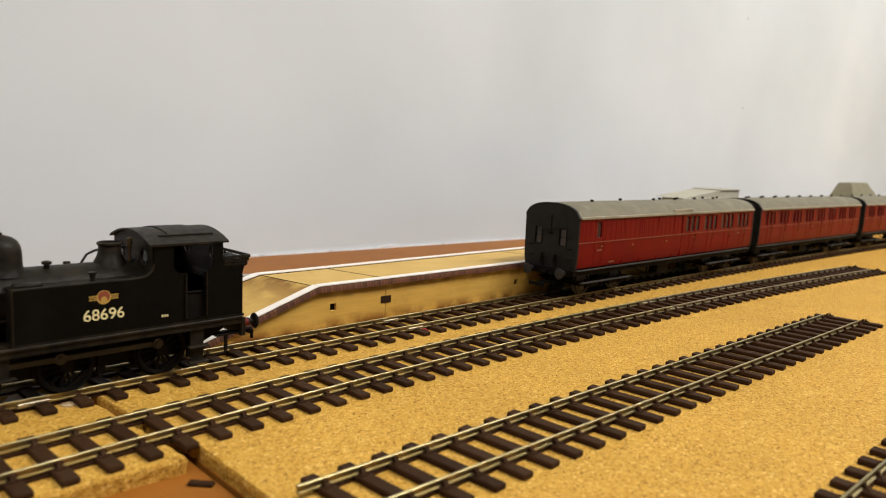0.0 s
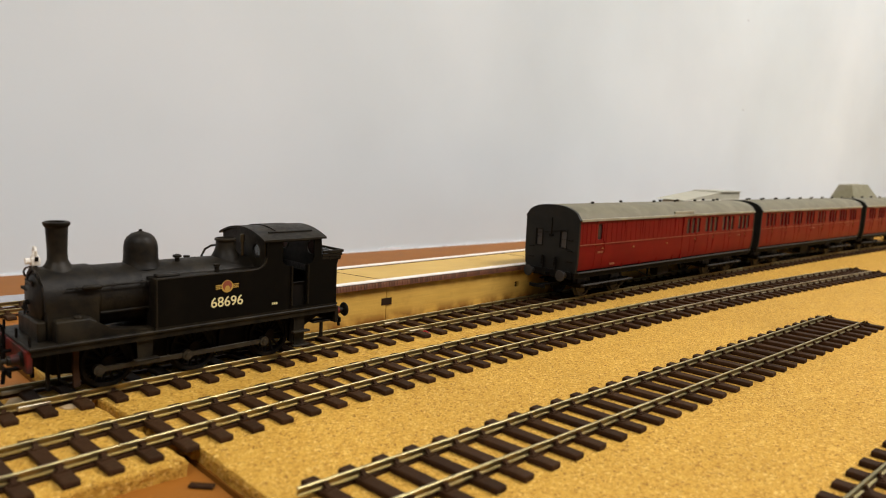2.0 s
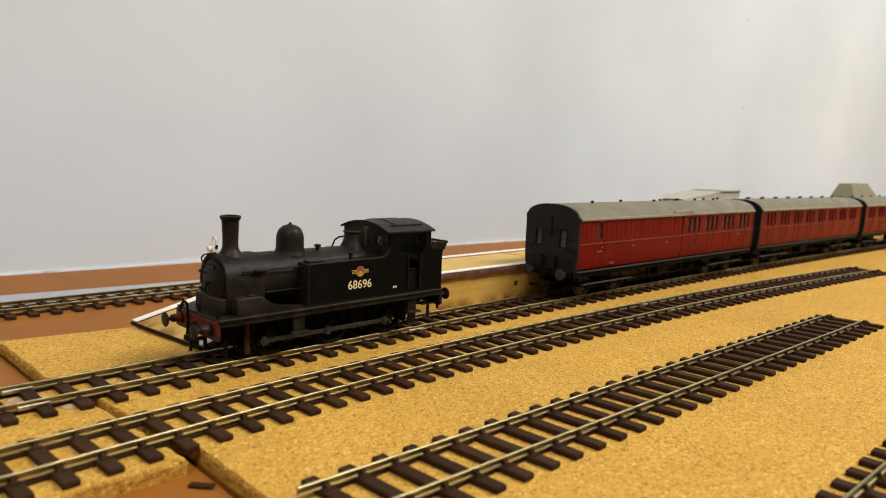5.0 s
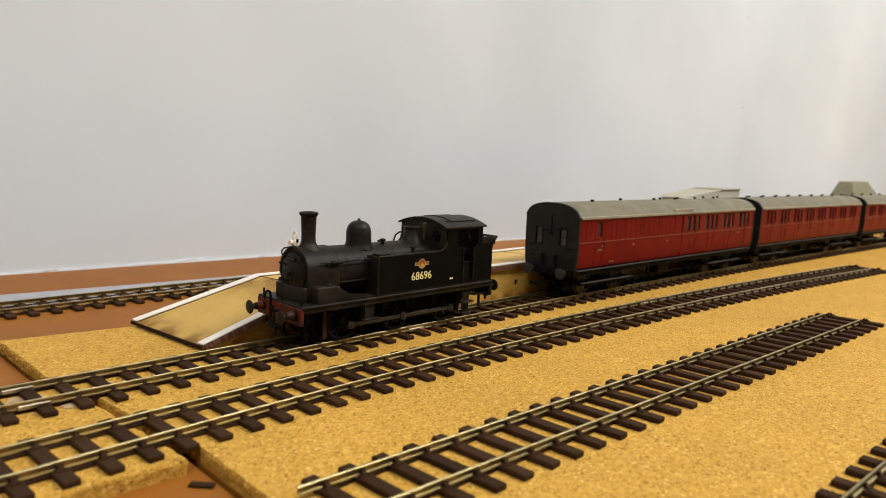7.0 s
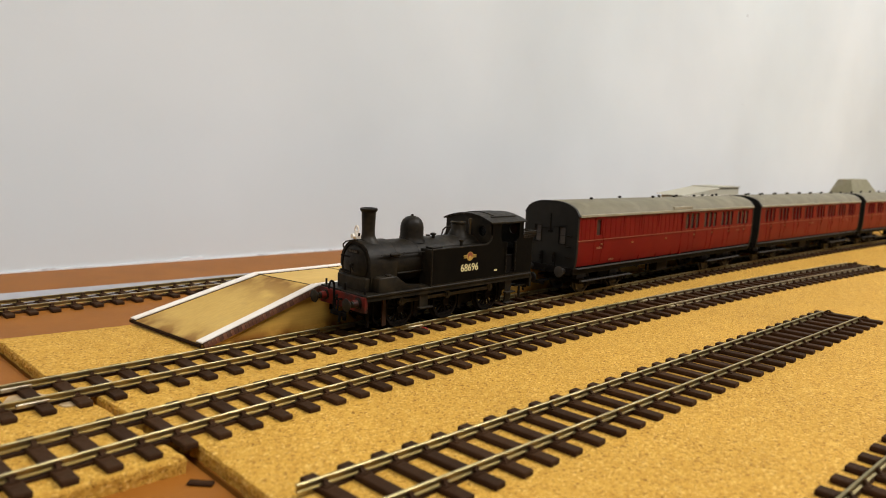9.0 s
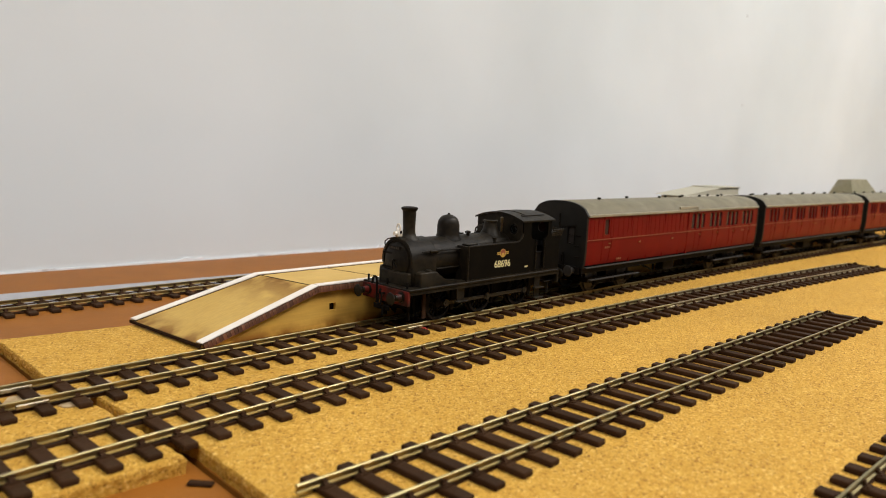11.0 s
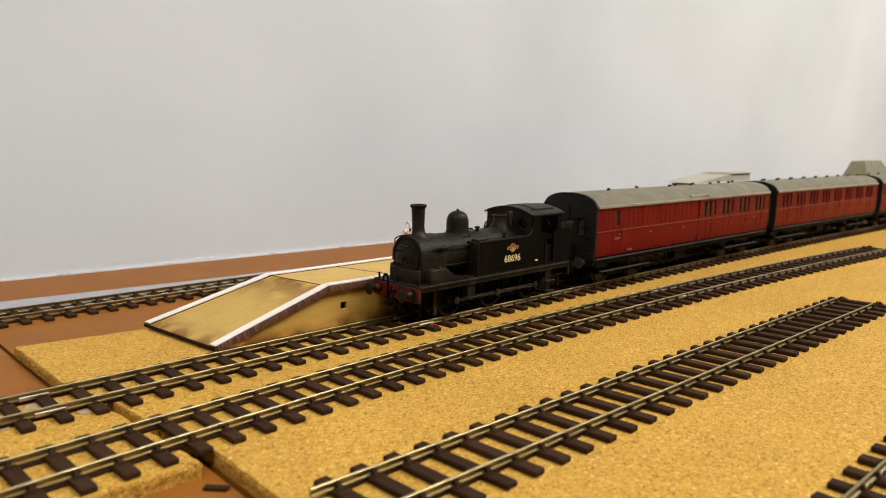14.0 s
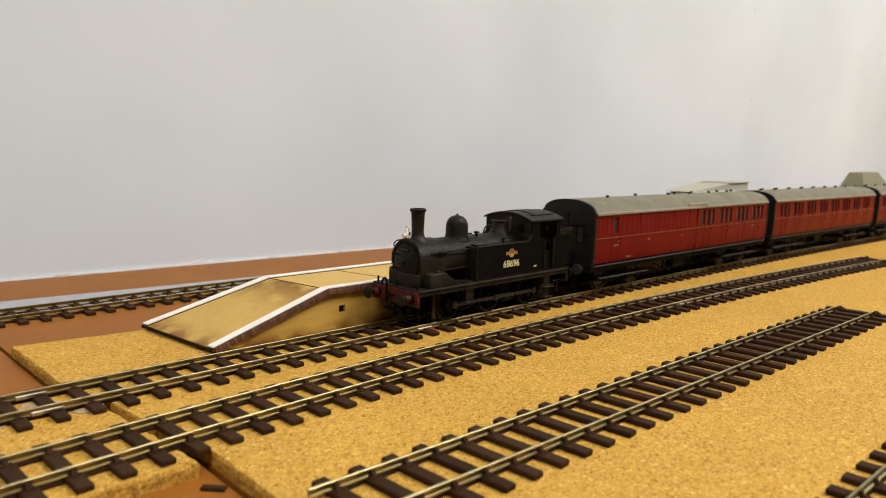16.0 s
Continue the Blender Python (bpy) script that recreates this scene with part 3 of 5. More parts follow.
def track_scraps():
    """Joiners, a red wire end and dried glue at the joint in the main line."""
    for x in (0.0455, 0.2010):
        for off in (-0.0087, 0.0087):
            bm = bmesh.new()
            box(bm, -4.5, 4.5, -1.0, 1.0, 0, 1.3, 0.2)
            j = new("rail_joiner", mesh_of("rail_joiner", bm, SHINY if x < 0.1 else DULLRAIL, scale=MM))
            a = math.atan(slope(main_line, x))
            j.matrix_basis = pose(x - math.sin(a) * off, main_line(x) + math.cos(a) * off, RAILTOP - 0.0024, 0, 0, math.degrees(a))
            tagged(j, "shiny metal rail joiner clasping two rails", "rail joiner", "rail joiners")
    bm = bmesh.new()
    bent_rod(bm, [(0, 0, 1.2), (0.8, -0.6, 1.5), (1.6, -1.2, 1.0), (2.2, -2.0, 0.35)], 0.33)
    w = new("wire_end", mesh_of("wire_end", bm, REDWIRE, scale=MM))
    w.matrix_basis = pose(0.2050, main_line(0.205) - 0.0100, 0.0)
    tagged(w, "short end of red wire beside the rail", "wire")
    rnd = random.Random(8)
    for k, (gx, off, sx, sy) in enumerate(((0.046, 0.0, 8, 7), (0.057, -0.011, 4, 2.4), (0.0695, 0.004, 2.6, 3.4), (0.030, -0.003, 8, 7), (0.0875, 0.002, 2.0, 3.0), (0.0620, -0.003, 3.6, 6.0), (0.0770, -0.002, 2.6, 5.0), (0.0985, 0.003, 1.6, 2.6), (0.014, 0.000, 7, 7))):
        bm = bmesh.new()
        pts = [(sx * (1 + rnd.uniform(-.25, .25)) * math.cos(q), sy * (1 + rnd.uniform(-.25, .25)) * math.sin(q)) for q in [2 * math.pi * i / 18 for i in range(18)]]
        prism(bm, pts, 0, 0.3, "xy")
        g = new("glue_blob", mesh_of("glue_blob", bm, GLUE, scale=MM))
        g.matrix_basis = pose(gx, main_line(gx) + off, 0.0)
        tagged(g, "cloudy dried glue between the sleepers", "glue")


# ---- platform ----
PLAT_TOP = 0.0198


def plat_front(x):
    return 0.2605 + 0.032 * (x - 0.112) if x > 0.112 else 0.2605


def platform():
    top = thing("station_platform", "unfinished laser-cut wooden model station platform with white edging", "station platform")
    H = PLAT_TOP - 0.0012
    xr, xend = 0.1665, 1.75
    def back(x):
        return 0.3045 + 0.04 * (x - 0.1575)
    fb = (0.112, 0.2605)
    bb = (0.1035, 0.3160)
    tf = (xr, plat_front(xr))
    tb = (0.1575, back(0.1575))
    # side walls in modules, with the dovetail slots of the kit
    joints = [0.2065, 0.345, 0.485, 0.625, 0.765, 0.905, 1.045, 1.185, 1.325, 1.465, 1.605, xend]
    a = 0.1135
    for i, b in enumerate(joints):
        for side in (0, 1):
            bm = bmesh.new()
            y = (lambda x: plat_front(x) + 0.0008) if side == 0 else (lambda x: back(x) - 0.002)
            b2 = b - 0.0004
            if i == 0:
                outer = [(a, 0.0004), (b2, 0.0004), (b2, H), (tf[0], H), (a, 0.0012)]
            else:
                outer = [(a, 0.0004), (b2, 0.0004), (b2, H), (a, H)]
            holes = []
            if i == 0:
                holes = [[(0.1735, 0.0078), (0.1770, 0.0078), (0.1770, 0.0112), (0.1735, 0.0112)]]
            elif side == 0:
                for hx in (a + 0.0975, ):
                    holes.append([(hx, 0.0068), (hx + 0.0035, 0.0068), (hx + 0.0035, 0.0102), (hx, 0.0102)])
            plate(bm, outer, holes, 0, 0.0018, "xz")
            for v in bm.verts:
                v.co.y += y(v.co.x)
            part("side_panel", bm, PLY, top, scale=1.0)
        # dark plate behind each slot and the dark tab over each joint
        hx = a + 0.0975 if i else 0.1735
        bm = bmesh.new()
        box(bm, hx - 0.002, hx + 0.0055, plat_front(hx) + 0.0032, plat_front(hx) + 0.0045, 0.005, 0.014)
        part("rib", bm, CHAR, top, "dark plate behind the slot", scale=1.0)
        bm = bmesh.new()
        box(bm, b - 0.0032, b + 0.0030, plat_front(b) + 0.0005, plat_front(b) + 0.0012, 0.0080, 0.0114)
        part("tab", bm, CHAR, top, "charred tab in its slot", scale=1.0)
        a = b
    # ramp and deck sheets
    def sheet(pts, name, mat, lift=0.0, thick=0.0014):
        bm = bmesh.new()
        lo = [bm.verts.new((x, y, z - thick)) for x, y, z in pts]
        hi = [bm.verts.new((x, y, z + lift)) for x, y, z in pts]
        n = len(pts)
        bm.faces.new(lo[::-1])
        bm.faces.new(hi)
        for k in range(n):
            bm.faces.new((lo[k], lo[(k + 1) % n], hi[(k + 1) % n], hi[k]))
        return part(name, bm, mat, top, scale=1.0)
    z0 = 0.0022
    sheet([(*fb, z0), (*tf, PLAT_TOP), (*tb, PLAT_TOP), (*bb, z0)], "ramp_deck", RAMPDECK)
    sheet([(fb[0] - 0.0006, fb[1], z0 - 0.0002), (fb[0] - 0.0001, fb[1], z0 - 0.0002), (bb[0] - 0.0001, bb[1], z0 - 0.0002), (bb[0] - 0.0006, bb[1], z0 - 0.0002)], "ramp_toe", CHAR, thick=0.0012)
    cuts = [xr, 0.2075, 0.345, 0.62, 0.9, 1.2, xend]
    for a, b in zip(cuts, cuts[1:]):
        shift = -0.009 if a == xr else 0.0
        skew = -0.012
        pts = [(a + 0.0005, plat_front(a), PLAT_TOP), (b, plat_front(b), PLAT_TOP), (b + skew * (b != xend), back(b), PLAT_TOP), (a + 0.0005 + (shift or skew), back(a), PLAT_TOP)]
        sheet(pts, "deck_panel", DECK)
        bm = bmesh.new()
        box(bm, -0.0002, 0.0006, 0, back(a) - plat_front(a), -0.001, 0.00008)
        for v in bm.verts:
            v.co += Vector((a + (shift or skew) * (v.co.y / (back(a) - plat_front(a))), plat_front(a), PLAT_TOP))
        part("panel_joint", bm, CHAR, top, "charred joint line", scale=1.0)
    # white edging strips, front and back, down the ramp as well
    w = 0.0042
    def strip(a, b, da, db, name="white_edging"):
        (x1, y1, z1), (x2, y2, z2) = a, b
        sheet([(x1, y1, z1), (x2, y2, z2), (x2 + db[0], y2 + db[1], z2), (x1 + da[0], y1 + da[1], z1)], name, WHITEEDGE, lift=0.00075, thick=-0.0002)
        # charred underlayer, a hair wider on either side
        g = 0.0003
        sheet([(x1, y1 - g, z1), (x2, y2 - g, z2), (x2 + db[0], y2 + db[1] + g, z2), (x1 + da[0], y1 + da[1] + g, z1)], "burnt_edge", CHAR, lift=0.0003, thick=0.0001)
    strip((fb[0], fb[1] - 0.0006, z0), (tf[0], tf[1] - 0.0006, PLAT_TOP), (-0.0006, w), (-0.0008, w))
    strip((bb[0] + 0.0006, bb[1] - w, z0), (tb[0] + 0.0008, tb[1] - w, PLAT_TOP), (-0.0006, w), (-0.0008, w))
    for a, b in zip(cuts, cuts[1:]):
        strip((a + 0.0003, plat_front(a) - 0.0006, PLAT_TOP), (b, plat_front(b) - 0.0006, PLAT_TOP), (0, w), (0, w))
        strip((a - 0.009, back(a - 0.009) - w, PLAT_TOP), (b - 0.0095, back(b - 0.0095) - w, PLAT_TOP), (0, w), (0, w))
    # printed brick course under the coping
    rnd = random.Random(11)
    bm0 = bmesh.new()
    box(bm0, 0, 0.00155, -0.0011, 0.0006, -0.0027, -0.0001)
    brick_mesh = mesh_of("edging_brick", bm0, BRICKEDGE)
    x = fb[0] + 0.0004
    count = 0
    while x < 0.62:
        ob = new("edging_brick", brick_mesh)
        ob.parent = top
        if x < tf[0]:
            t = (x - fb[0]) / (tf[0] - fb[0])
            ang = math.degrees(math.atan2(PLAT_TOP - z0, tf[0] - fb[0]))
            ob.matrix_basis = pose(x, plat_front(x), z0 + (PLAT_TOP - z0) * t + 0.0003, 0, -ang, 1.8)
            x += 0.0017 * math.cos(radians(ang))
        else:
            ob.matrix_basis = pose(x, plat_front(x) + rnd.uniform(-0.00006, 0.00006), PLAT_TOP + 0.0002, 0, 0, 1.8)
            x += 0.0017
        count += 1
        if count > 285:
            break


# ---- locomotive ----
WHEEL_R = 8.2
AXLES = (10.9, 39.6, 69.2)
THROW = 3.7


def rim_mesh(r, width):
    bm = bmesh.new()
    n = 32
    prof = [(r - 1.2, -width / 2), (r, -width / 2), (r, width / 2 - 0.7), (r + 0.8, width / 2 - 0.4), (r + 0.8, width / 2), (r - 1.2, width / 2)]
    rings = []
    for k in range(n):
        a = 2 * math.pi * k / n
        rings.append([bm.verts.new((q * math.cos(a), h, q * math.sin(a))) for q, h in prof])
    for k in range(n):
        a, b = rings[k], rings[(k + 1) % n]
        for i in range(len(prof)):
            j = (i + 1) % len(prof)
            bm.faces.new((a[i], a[j], b[j], b[i]))
    return bm


def wheel_mesh(r, width):
    """A disc wheel as the coaches have."""
    bm = rim_mesh(r, width)
    lathe(bm, [(r * 0.24, -width / 2 - 0.5), (r - 1.1, -0.3), (r - 1.1, 0.3), (r * 0.24, width / 2)], (0, 0, 0), "y", 24)
    return bm


def locomotive():
    eng = thing("tank_locomotive", "weathered black six-wheeled model tank locomotive with cream number", "locomotive")
    HW = 15.6
    # running plate and valance
    bm = bmesh.new()
    box(bm, -13.0, 95.5, -16.4, 16.4, 16.7, 17.7, 0.25)
    part("running_plate", bm, BLACK, eng)
    for s in (-1, 1):
        bm = bmesh.new()
        box(bm, -12.5, 95.0, s * 15.4 - 0.4, s * 15.4 + 0.4, 14.9, 16.8)
        part("valance", bm, BLACK, eng)
    for x, lab in ((-13.6, "front"), (95.2, "rear")):
        bm = bmesh.new()
        box(bm, x, x + 1.6, -15.8, 15.8, 10.2, 16.9, 0.2)
        part("buffer_beam", bm, BEAMRED if x < 0 else BLACK, eng, "weathered red buffer beam" if x < 0 else "black rear buffer beam")
        d = -1 if x < 0 else 1
        xb = x if x < 0 else x + 1.6
        for y in (-11.4, 11.4):
            bm = bmesh.new()
            pr = [(2.3, 0), (2.3, 0.6), (1.55, 0.9), (1.4, 3.8), (0.8, 3.9), (0.8, 5.4), (2.5, 5.7), (2.85, 6.1), (2.7, 6.4), (1.2, 6.8)]
            lathe(bm, [(r, xb + d * h) for r, h in pr], (0, y, 13.9), "x", 20)
            b = part("buffer", bm, BLACK, eng, smooth=True)
            bm = bmesh.new()
            lathe(bm, [(1.7, xb + d * 0.8), (1.55, xb + d * 3.0)], (0, y, 13.9), "x", 16)
            part("buffer_shank", bm, BEAMRED, eng, smooth=True)
        # hook and link coupling, vacuum pipe
        bm = bmesh.new()
        bent_rod(bm, [(xb, 0, 13.8), (xb + d * 2.2, 0, 13.9), (xb + d * 3.0, 0, 15.2), (xb + d * 2.2, 0, 16.0)], 0.55)
        bent_rod(bm, [(xb + d * 2.4, -1.0, 14), (xb + d * 3.0, -1.1, 9.5), (xb + d * 2.8, 1.1, 9.5), (xb + d * 2.4, 1.0, 14)], 0.35)
        part("coupling_hook", bm, FRAMEBLACK, eng)
        bm = bmesh.new()
        bent_rod(bm, [(xb + d * 0.8, 4.5, 9), (xb + d * 0.8, 4.5, 19.0), (xb + d * 1.1, 4.5, 20.6), (xb + d * 2.2, 4.5, 21.3), (xb + d * 3.2, 4.5, 20.4), (xb + d * 3.6, 4.5, 18)], 0.5)
        part("brake_pipe", bm, FRAMEBLACK, eng, smooth=True)
        bm = bmesh.new()
        for y in (-13.5, 0.0, 13.5) if x < 0 else (0,):
            box(bm, xb - d * 1.6 - 0.3, xb - d * 1.6 + 0.3, y - 0.5, y + 0.5, 17.2, 20.6, 0.12)
        part("lamp_iron", bm, FRAMEBLACK, eng)
        # tension-lock coupling under the beam
        reach = 1.6 if x < 0 else 9.0
        bm = bmesh.new()
        box(bm, min(xb - d * 3, xb + d * reach), max(xb - d * 3, xb + d * reach), -1.2, 1.2, 7.6, 8.4)
        box(bm, xb + d * reach - 0.35, xb + d * reach + 0.35, -5.5, 5.5, 6.8, 8.8, 0.2)
        bent_rod(bm, [(xb + d * (reach - 1.6), -2.4, 8.4), (xb + d * (reach + 1.0), -2.4, 8.6), (xb + d * (reach + 1.4), -2.4, 4.6)], 0.6)
        part("tension_lock_coupling", bm, FRAMEBLACK, eng)
    # frames, axle keepers, motor block
    bm = bmesh.new()
    for s in (-1, 1):
        pts = [(-12, 16.3), (-12, 12), (-6, 6.5), (4, 5), (76, 5), (86, 8), (94.5, 12), (94.5, 16.3)]
        prism(bm, pts, s * 6.0 - 0.5, s * 6.0 + 0.5, "xz")
    box(bm, -4, 86, -5.4, 5.4, 5.4, 15.8)
    part("frame", bm, FRAMEBLACK, eng)
    # smokebox, saddle, boiler, firebox
    # round wrapper whose sides run straight down to the footplate
    bm = bmesh.new()
    wrap = [(10.4 * math.cos(radians(a)), 28.2 + 10.4 * math.sin(radians(a))) for a in range(0, 181, 6)]
    prism(bm, [(10.3, 17.3)] + wrap + [(-10.3, 17.3)], -6.2, 8.4, "yz")
    part("smokebox", bm, BLACK, eng, smooth=True)
    bm = bmesh.new()
    ring = [(10.62 * math.cos(radians(a)), 28.2 + 10.62 * math.sin(radians(a))) for a in range(-10, 191, 8)]
    hole = [(9.4 * math.cos(radians(a)), 28.2 + 9.4 * math.sin(radians(a))) for a in range(190, -11, -8)]
    prism(bm, ring + hole, -6.7, -5.6, "yz")
    part("smokebox_ring", bm, BLACK, eng, smooth=True)
    bm = bmesh.new()
    lathe(bm, [(8.2, -6.3), (8.1, -6.9), (6.5, -7.7), (3.0, -8.3), (0.8, -8.4), (0.7, -9.6)], (0, 0, 28.2), "x", 36)
    door = part("smokebox_door", bm, BLACK, eng, smooth=True)
    bm = bmesh.new()
    rod(bm, (-9.3, 0, 28.2), (-9.4, -2.8, 25.6), 0.3)
    rod(bm, (-9.6, 0, 28.2), (-9.7, -0.6, 24.6), 0.3)
    for z in (25.0, 31.4):
        box(bm, -8.2, -7.2, 2.0, 8.6, z - 0.4, z + 0.4)
    part("door_dart", bm, FRAMEBLACK, door)
    bm = bmesh.new()
    box(bm, -8.3, -7.9, -3.6, 3.6, 33.3, 34.9, 0.1)
    pl = part("smokebox_plate", bm, FRAMEBLACK, door)
    bm = bmesh.new()
    for k in range(5):
        box(bm, -8.4, -8.28, -2.8 + k * 1.2, -2.0 + k * 1.2, 33.6, 34.6)
    part("plate_bars", bm, RODS, door, "worn pale marks on the plate")
    bm = bmesh.new()
    box(bm, -8.9, -6.3, -9.9, 9.9, 17.3, 23.6, 0.5, 2)
    part("front_step_box", bm, BLACK, eng)
    bm = bmesh.new()
    lathe(bm, [(9.85, 8.3), (9.85, 63.9)], (0, 0, 28.2), "x", 48)
    boiler = part("boiler", bm, BLACK, eng, smooth=True)
    for x in (9.2, 22.5, 44.5):
        bm = bmesh.new()
        lathe(bm, [(9.95, x), (9.95, x + 0.8)], (0, 0, 28.2), "x", 48)
        part("boiler_band", bm, BLACK, boiler, smooth=True)
    bm = bmesh.new()
    pr = [(5.6, 36.6), (4.6, 38.1), (3.5, 39.3), (2.95, 40.6), (2.85, 43), (3.15, 50.6), (3.6, 51.1), (3.85, 51.6), (3.85, 52.2), (3.3, 52.5), (2.7, 52.5), (2.6, 48)]
    lathe(bm, pr, (0, 0, 0), "z", 32)
    part("chimney", bm, BLACK, eng, smooth=True)
    bm = bmesh.new()
    pr = [(6.6, 36.2), (5.9, 37.6), (5.5, 39.0), (5.4, 43.0), (5.1, 44.8), (4.3, 46.4), (3.0, 47.5), (1.2, 48.1), (0.6, 48.3), (0.55, 48.9), (0.2, 49.0)]
    lathe(bm, pr, (25.6, 0, 0), "z", 32)
    part("dome", bm, BLACK, eng, smooth=True)
    bm = bmesh.new()
    pr = [(6.0, 35.5), (4.9, 38.0), (4.0, 39.6), (3.5, 41.2), (3.35, 43.3), (3.85, 43.6), (3.85, 44.2), (3.3, 44.5), (3.0, 43.0)]
    lathe(bm, pr, (56.4, 0, 0), "z", 28)
    part("safety_valve_cover", bm, BLACK, eng, smooth=True)
    bm = bmesh.new()
    lathe(bm, [(0.8, 37.3), (0.8, 38.8), (1.45, 39.0), (1.45, 39.7), (0.7, 40.0)], (37.0, -2.5, 0), "z", 16)
    part("filler_cap", bm, BLACK, eng, smooth=True)
    bm = bmesh.new()
    bent_rod(bm, [(61.5, -3.2, 38), (61.5, -3.2, 43.5), (61.5, -3.2, 45.0)], 0.55)
    lathe(bm, [(0.9, 43.0), (0.9, 45.6), (0.4, 46.0)], (61.5, -3.2, 0), "z", 10)
    part("whistle", bm, DULLBRASS, eng, "tarnished brass whistle", smooth=True)
    bm = bmesh.new()
    bent_rod(bm, [(49, 4, 37.5), (51, 5, 40), (54, 6, 41), (60, 6.5, 41.3), (64, 7, 41.3)], 0.4)
    part("steam_pipe", bm, BLACK, eng)
    # handrails with their knobs
    for s in (-1, 1):
        bm = bmesh.new()
        y = s * 10.6
        bent_rod(bm, [(-1.0, y, 33.0), (23.8, y, 33.0)], 0.3)
        for x in (2.5, 13.5, 22.5):
            rod(bm, (x, s * 8.4, 32.8), (x, y, 33.0), 0.35)
        part("handrail", bm, BLACK, eng)
        bm = bmesh.new()
        rod(bm, (9, s * 9.6, 24.3), (25, s * 9.6, 24.3), 0.45)
        part("reach_rod", bm, BLACK, eng)
        # sandbox in front of the splasher
        bm = bmesh.new()
        prism(bm, [(-5.0, 17.3), (-5.0, 23.6), (-4.4, 24.2), (4.4, 24.2), (5.6, 23.7), (6.4, 22.7), (7.2, 21.5), (8.6, 20.5), (11.5, 19.7), (19, 18.6), (24, 18.2), (24, 17.3)], s * 14.6, s * 9.8, "xz")
        bmesh.ops.bevel(bm, geom=[e for e in bm.edges if all(abs(v.co.y - s * 14.6) < 0.01 for v in e.verts) and all(v.co.x < 9 for v in e.verts)],
                        offset=0.7, segments=3, affect="EDGES", profile=0.5)
        sand = part("sandbox", bm, BLACK, eng, smooth=True)
        bm = bmesh.new()
        lathe(bm, [(1.5, 24.1), (1.5, 24.6), (1.2, 24.9), (0.4, 25.0)], (1.5, s * 12.4, 0), "z", 14)
        part("sandbox_cap", bm, BLACK, sand, smooth=True)
        # ejector fitting on the smokebox side
        bm = bmesh.new()
        lathe(bm, [(0.5, -0.5), (0.85, 0.0), (0.85, 4.6), (0.5, 5.2)], (4.0, s * 10.9, 32.9), "x", 10)
        part("ejector", bm, BLACK, eng, smooth=True)
        # tank with rolled edge
        bm = bmesh.new()
        box(bm, 24.1, 63.8, min(s * (HW - 0.4), s * 7.5), max(s * (HW - 0.4), s * 7.5), 17.3, 34.2, 0.2, 2)
        tank = part("side_tank", bm, BLACK, eng, smooth=True)
        bm = bmesh.new()
        box(bm, 25.5, 33, s * 11.5 - 2, s * 11.5 + 2, 34.3, 35.2, 0.3)
        part("tank_lid", bm, BLACK, eng, smooth=True)
        bm = bmesh.new()
        lathe(bm, [(0.8, 34.3), (0.8, 36.2), (1.2, 36.4), (1.2, 37.0)], (47.0, s * 11.5, 0), "z", 12)
        part("tank_vent", bm, BLACK, eng, smooth=True)
        bm = bmesh.new()
        box(bm, 23.5, 96, s * (HW + 0.1) - 0.3, s * (HW + 0.1) + 0.3, 17.6, 18.4)
        part("tank_foot_angle", bm, BLACK, eng)
        # half-round beading along the top and down the front of the tank
        bm = bmesh.new()
        bent_rod(bm, [(24.1, s * HW, 17.6), (24.1, s * HW, 34.3), (58.0, s * HW, 34.4), (60.2, s * HW, 34.5), (61.9, s * HW, 35.0), (63.1, s * HW, 35.9), (63.9, s * HW, 37.2), (64.2, s * HW, 38.6)], 0.45)
        part("tank_beading", bm, BLACK, eng, smooth=True)
        # cab and bunker side with the open doorway and side light
        outer = [(24.0, 17.3), (95.4, 17.3), (95.4, 33.5), (96.0, 35.5), (96.6, 36.4), (88.6, 36.4), (88.0, 37.5), (88.0, 45.0), (64.2, 45.0), (64.2, 38.6), (63.9, 37.2), (63.1, 35.9), (61.9, 35.0), (60.2, 34.5), (58.0, 34.4), (24.0, 34.4)]
        hole = [(75.0, 19.4), (81.2, 19.4), (81.2, 34.6), (82.6, 34.9), (84.0, 35.8), (84.7, 37.2), (84.7, 43.8), (70.6, 43.8), (70.6, 37.2), (71.3, 35.8), (72.7, 34.9), (75.0, 34.6)]
        bm = bmesh.new()
        plate(bm, outer, [hole], s * HW - 0.35, s * HW + 0.35, "xz")
        side = part("cab_side", bm, SHADEBLACK, eng)
        bm = bmesh.new()
        bent_rod(bm, [(74.6, s * (HW + 0.8), 19.6), (74.6, s * (HW + 0.8), 34.8)], 0.3)
        bent_rod(bm, [(81.8, s * (HW + 0.8), 19.6), (81.8, s * (HW + 0.8), 34.8)], 0.3)
        part("door_handrail", bm, BLACK, side)
        # footsteps
        for x, z0, w in ((20.6, 8.4, 6.4), (79.0, 3.4, 5.8)):
            bm = bmesh.new()
            prism(bm, [(x - w * 0.42, 15.8), (x + w * 0.42, 15.8), (x + w * 0.36, z0), (x - w * 0.36, z0)], s * 14.6 - 0.3, s * 14.6 + 0.3, "xz")
            for z in ((z0,) if x < 50 else (z0, z0 + 5.4)):
                box(bm, x - w * 0.62, x + w * 0.62, min(s * 14.6, s * 17.0), max(s * 14.6, s * 17.0), z, z + 0.7, 0.12)
            part("footstep", bm, BLACK, eng)
        # brake hangers and sand pipes
        for x in (21.4, 50.2, 79.8):
            bm = bmesh.new()
